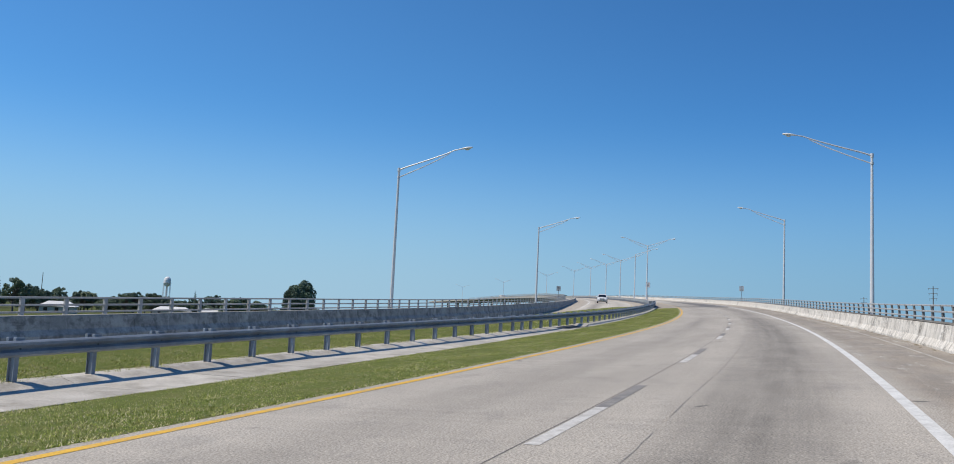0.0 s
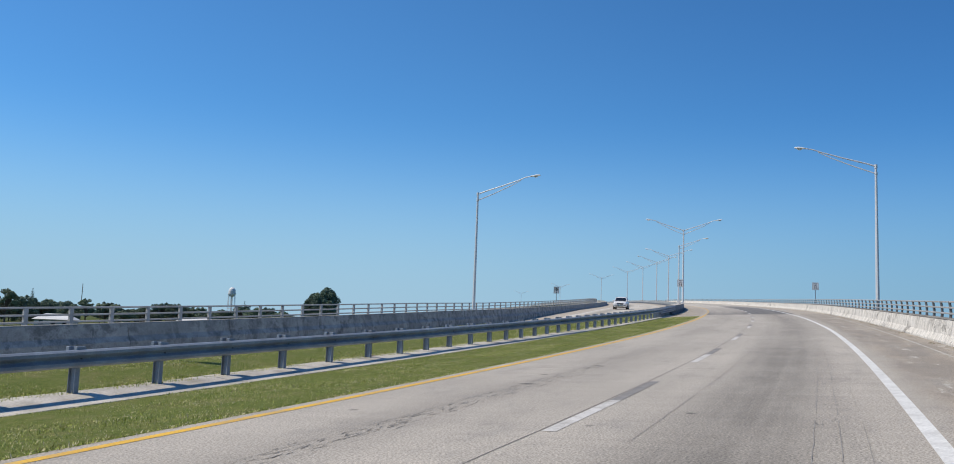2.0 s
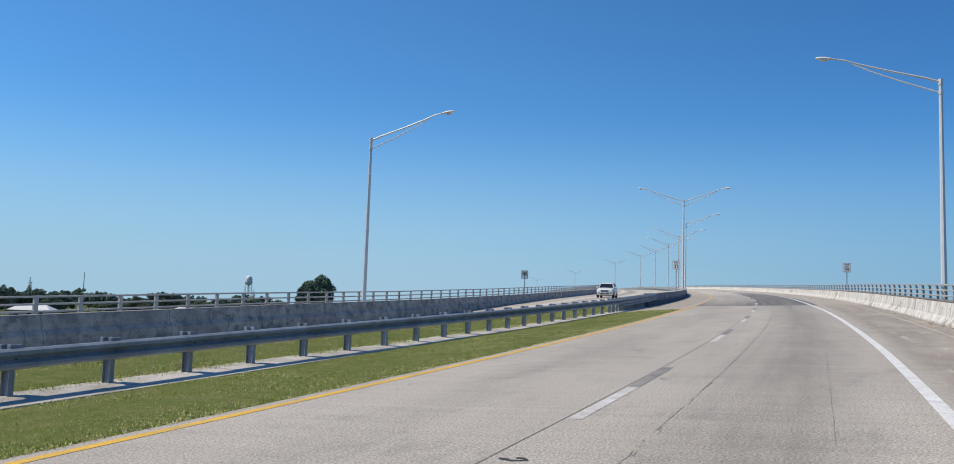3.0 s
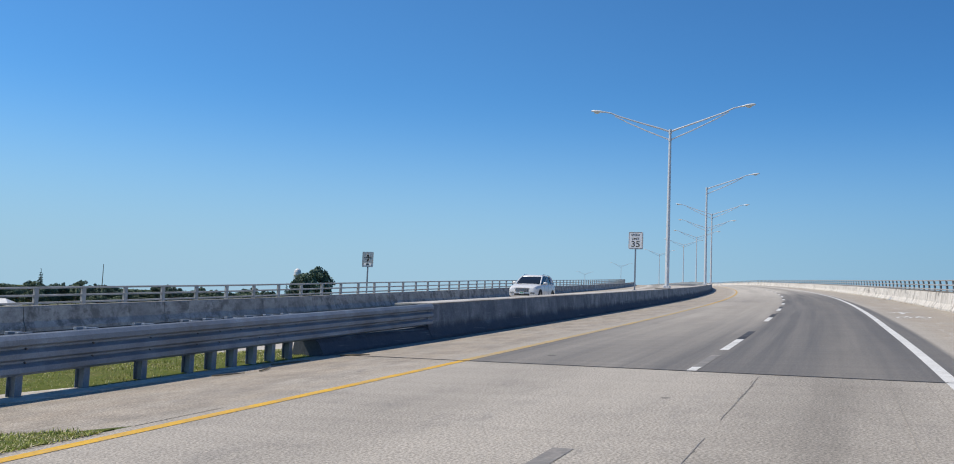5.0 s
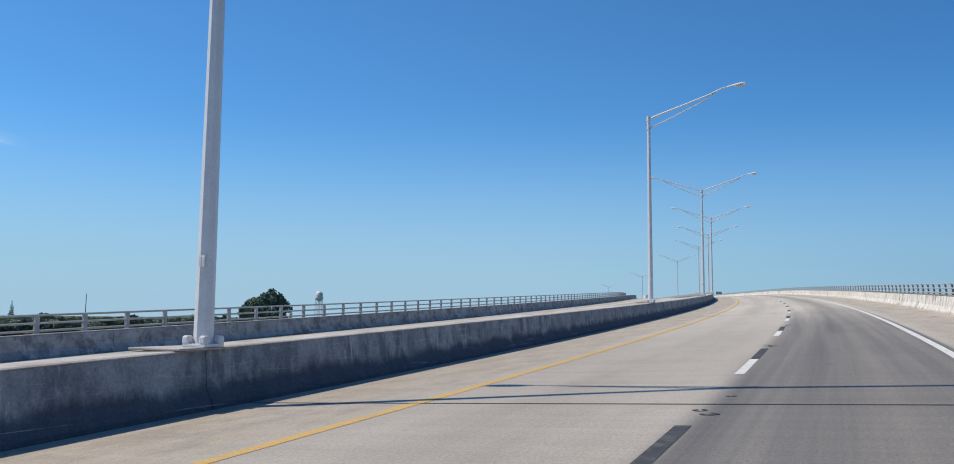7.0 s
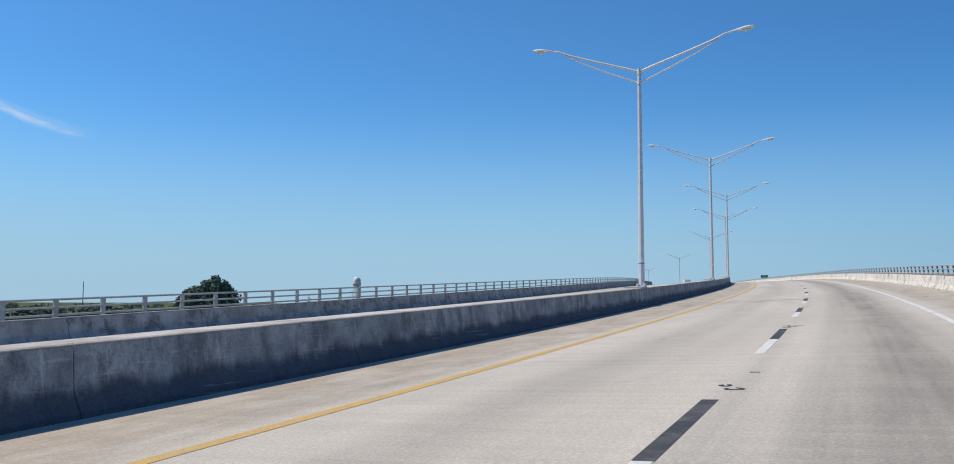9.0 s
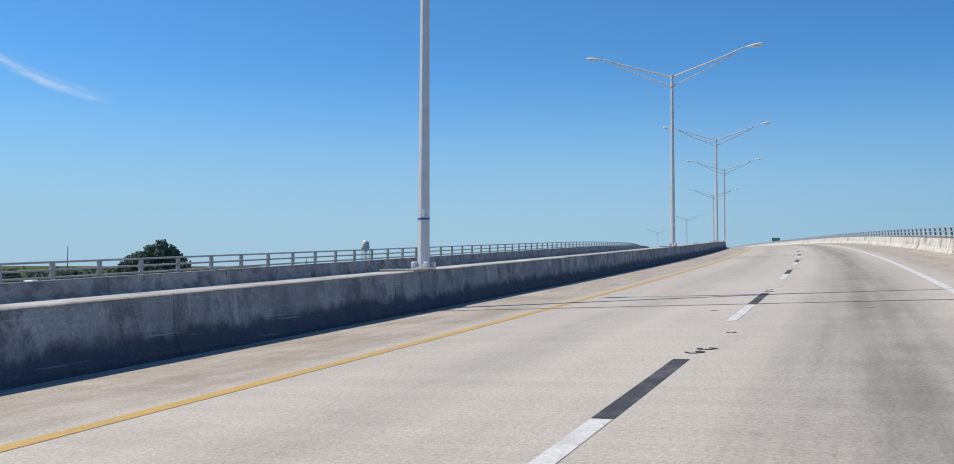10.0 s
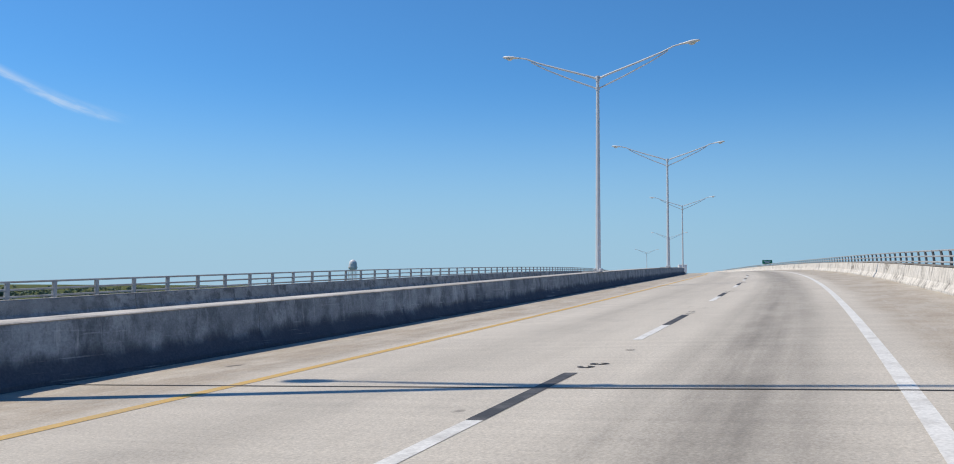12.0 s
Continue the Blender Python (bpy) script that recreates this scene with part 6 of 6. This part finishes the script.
copy_thing(cf, Matrix.Translation((-423, 346, 0)))


def far_woods():
    """Broken bands of woodland along the far edge of the plain."""
    rng = np.random.default_rng(51)
    v, f = [], []
    for _ in range(1500):
        a = rng.uniform(radians(8), radians(110))
        d = rng.choice((560, 760, 980, 1300, 1700)) * rng.uniform(0.92, 1.08)
        x, y = -60 - d * math.sin(a), 200 + d * math.cos(a)
        if noise.noise(Vector((x * 0.004, y * 0.004, 0))) < -0.25:
            continue
        h = rng.uniform(4.0, 8.5)
        lumps = [((x + rng.uniform(-5, 5), y + rng.uniform(-5, 5), h * rng.uniform(0.35, 0.75)), h * rng.uniform(0.3, 0.5)) for _ in range(4)]
        a_, b_ = leaf_cloud(rng, lumps, 70, 0.9)
        o = len(v)
        v += a_
        f += [tuple(i + o for i in q) for q in b_]
    tagged(part("far_woods", mesh_of("far_woods", v, f, LEAF_A)), "broken dark bands of woodland across the plain", "woodland", kind="stuff")


far_woods()


def water_tower():
    tw = thing("water_tower", Matrix.Translation((-729, 830, 0)) @ Matrix.Diagonal((0.92, 0.92, 1.15, 1)), "pale blue-white water tower with a domed tank on legs", "water tower")
    bm = bmesh.new()
    seg = 28
    prof = [(0.6, 24.0), (2.6, 24.6), (4.2, 26.2), (4.6, 27.6), (4.6, 31.0), (3.9, 32.9), (2.2, 34.2), (0.1, 34.8)]
    rings = [[bm.verts.new((r * math.cos(2 * math.pi * k / seg), r * math.sin(2 * math.pi * k / seg), z)) for k in range(seg)] for r, z in prof]
    for a, b in zip(rings, rings[1:]):
        for k in range(seg):
            bm.faces.new((a[k], a[(k + 1) % seg], b[(k + 1) % seg], b[k]))
    bm.faces.new(rings[0])
    bm.faces.new(rings[-1])
    part("tank", bm, WHITE_METAL, tw)
    bm = bmesh.new()
    tube_bm(bm, [(0, 0, -0.3), (0, 0, 24.4)], [0.7, 0.6], 12)
    part("riser", bm, WHITE_METAL, tw)
    for k in range(6):
        a = 2 * math.pi * k / 6
        bm = bmesh.new()
        tube_bm(bm, [(5.6 * math.cos(a), 5.6 * math.sin(a), -0.3), (4.5 * math.cos(a), 4.5 * math.sin(a), 27.6)], [0.35, 0.32], 8)
        part("leg", bm, WHITE_METAL, tw)
        bm = bmesh.new()
        b = a + 2 * math.pi / 6
        tube_bm(bm, [(5.1 * math.cos(a), 5.1 * math.sin(a), 12), (5.1 * math.cos(b), 5.1 * math.sin(b), 12)], [0.14, 0.14], 6)
        part("brace", bm, WHITE_METAL, tw)
    bm = bmesh.new()
    ring = [bm.verts.new((r * math.cos(2 * math.pi * k / seg), r * math.sin(2 * math.pi * k / seg), z)) for r, z in ((4.6, 27.4), (5.4, 27.4), (5.4, 28.3), (5.35, 28.3), (5.35, 27.5), (4.6, 27.5)) for k in range(seg)]
    for j in range(5):
        for k in range(seg):
            bm.faces.new((ring[j * seg + k], ring[j * seg + (k + 1) % seg], ring[(j + 1) * seg + (k + 1) % seg], ring[(j + 1) * seg + k]))
    part("catwalk", bm, WHITE_METAL, tw)


water_tower()


def mast():
    ob = thing("radio_mast", Matrix.Translation((-443, 393, 0)), "thin dark radio mast above the trees", "mast")
    bm = bmesh.new()
    tube_bm(bm, [(0, 0, -0.2), (0, 0, 21.8)], [0.3, 0.16], 8)
    part("pole", bm, WOOD_POLE, ob)
    for z in (19.5, 17.0):
        bm = bmesh.new()
        tube_bm(bm, [(-0.6, 0, z), (0.6, 0, z)], [0.05, 0.05], 6)
        part("crossbar", bm, WOOD_POLE, ob)


mast()


def pylon(x, y, tall):
    ob = thing("power_pole", Matrix.Translation((x, y, 0)), "tall power pole with staggered crossarms", "power pole", "power poles")
    bm = bmesh.new()
    tube_bm(bm, [(0, 0, -0.2), (0, 0, tall)], [0.5, 0.25], 8)
    part("pole", bm, WOOD_POLE, ob)
    for k, z in enumerate((0.96, 0.88, 0.80)):
        bm = bmesh.new()
        tube_bm(bm, [(-3.2 + 0.4 * k, 0, tall * z), (3.2 - 0.4 * k, 0, tall * z + 0.3)], [0.14, 0.14], 6)
        part("crossarm", bm, WOOD_POLE, ob)
        for sx in (-1, 1):
            bm = bmesh.new()
            tube_bm(bm, [(sx * (2.9 - 0.4 * k), 0, tall * z), (sx * (2.9 - 0.4 * k), 0, tall * z - 1.1)], [0.1, 0.08], 6)
            part("insulator", bm, STEEL_DARK, ob)


pylon(85.6, 644.3, 43.0)
pylon(62.7, 947.9, 48.0)


def house(x, y, rz, w, d, h, roof_h, label):
    ob = thing("house", Matrix.Translation((x, y, 0)) @ Matrix.Rotation(radians(rz), 4, "Z"), label, "house", "houses beyond the fields")
    bm = bmesh.new()
    box_bm(bm, (w, d, h), (0, 0, h / 2 - 0.05))
    part("wall", bm, HOUSE_WALL, ob)
    o = 0.7
    bm = bmesh.new()
    q = [(-w / 2 - o, -d / 2 - o, h - 0.06), (w / 2 + o, -d / 2 - o, h - 0.06), (w / 2 + o, d / 2 + o, h - 0.06), (-w / 2 - o, d / 2 + o, h - 0.06), (-w / 2 + d * 0.3, 0, h + roof_h), (w / 2 - d * 0.3, 0, h + roof_h)]
    vs = [bm.verts.new(p) for p in q]
    for fc in ((0, 1, 5, 4), (1, 2, 5), (2, 3, 4, 5), (3, 0, 4), (3, 2, 1, 0)):
        bm.faces.new([vs[i] for i in fc])
    part("roof", bm, ROOF_WHITE, ob, "white sheet roof")
    for x_ in (-w * 0.32, 0.0, w * 0.3):
        bm = bmesh.new()
        box_bm(bm, (1.3, 0.12, 1.3), (x_, -d / 2 - 0.01, h * 0.55))
        part("window", bm, CAR_GLASS, ob)


house(-262, 241, 38, 12, 8, 2.6, 1.9, "low white-roofed house behind the field")
house(-285, 330, 30, 17, 9, 2.5, 1.8, "low white-roofed house among the trees")
house(-272, 345, 35, 14, 8, 2.5, 1.7, "small white-roofed house among the trees")

house(-508, 398, 25, 18, 9, 3.0, 2.2, "low white-roofed house far among the trees")
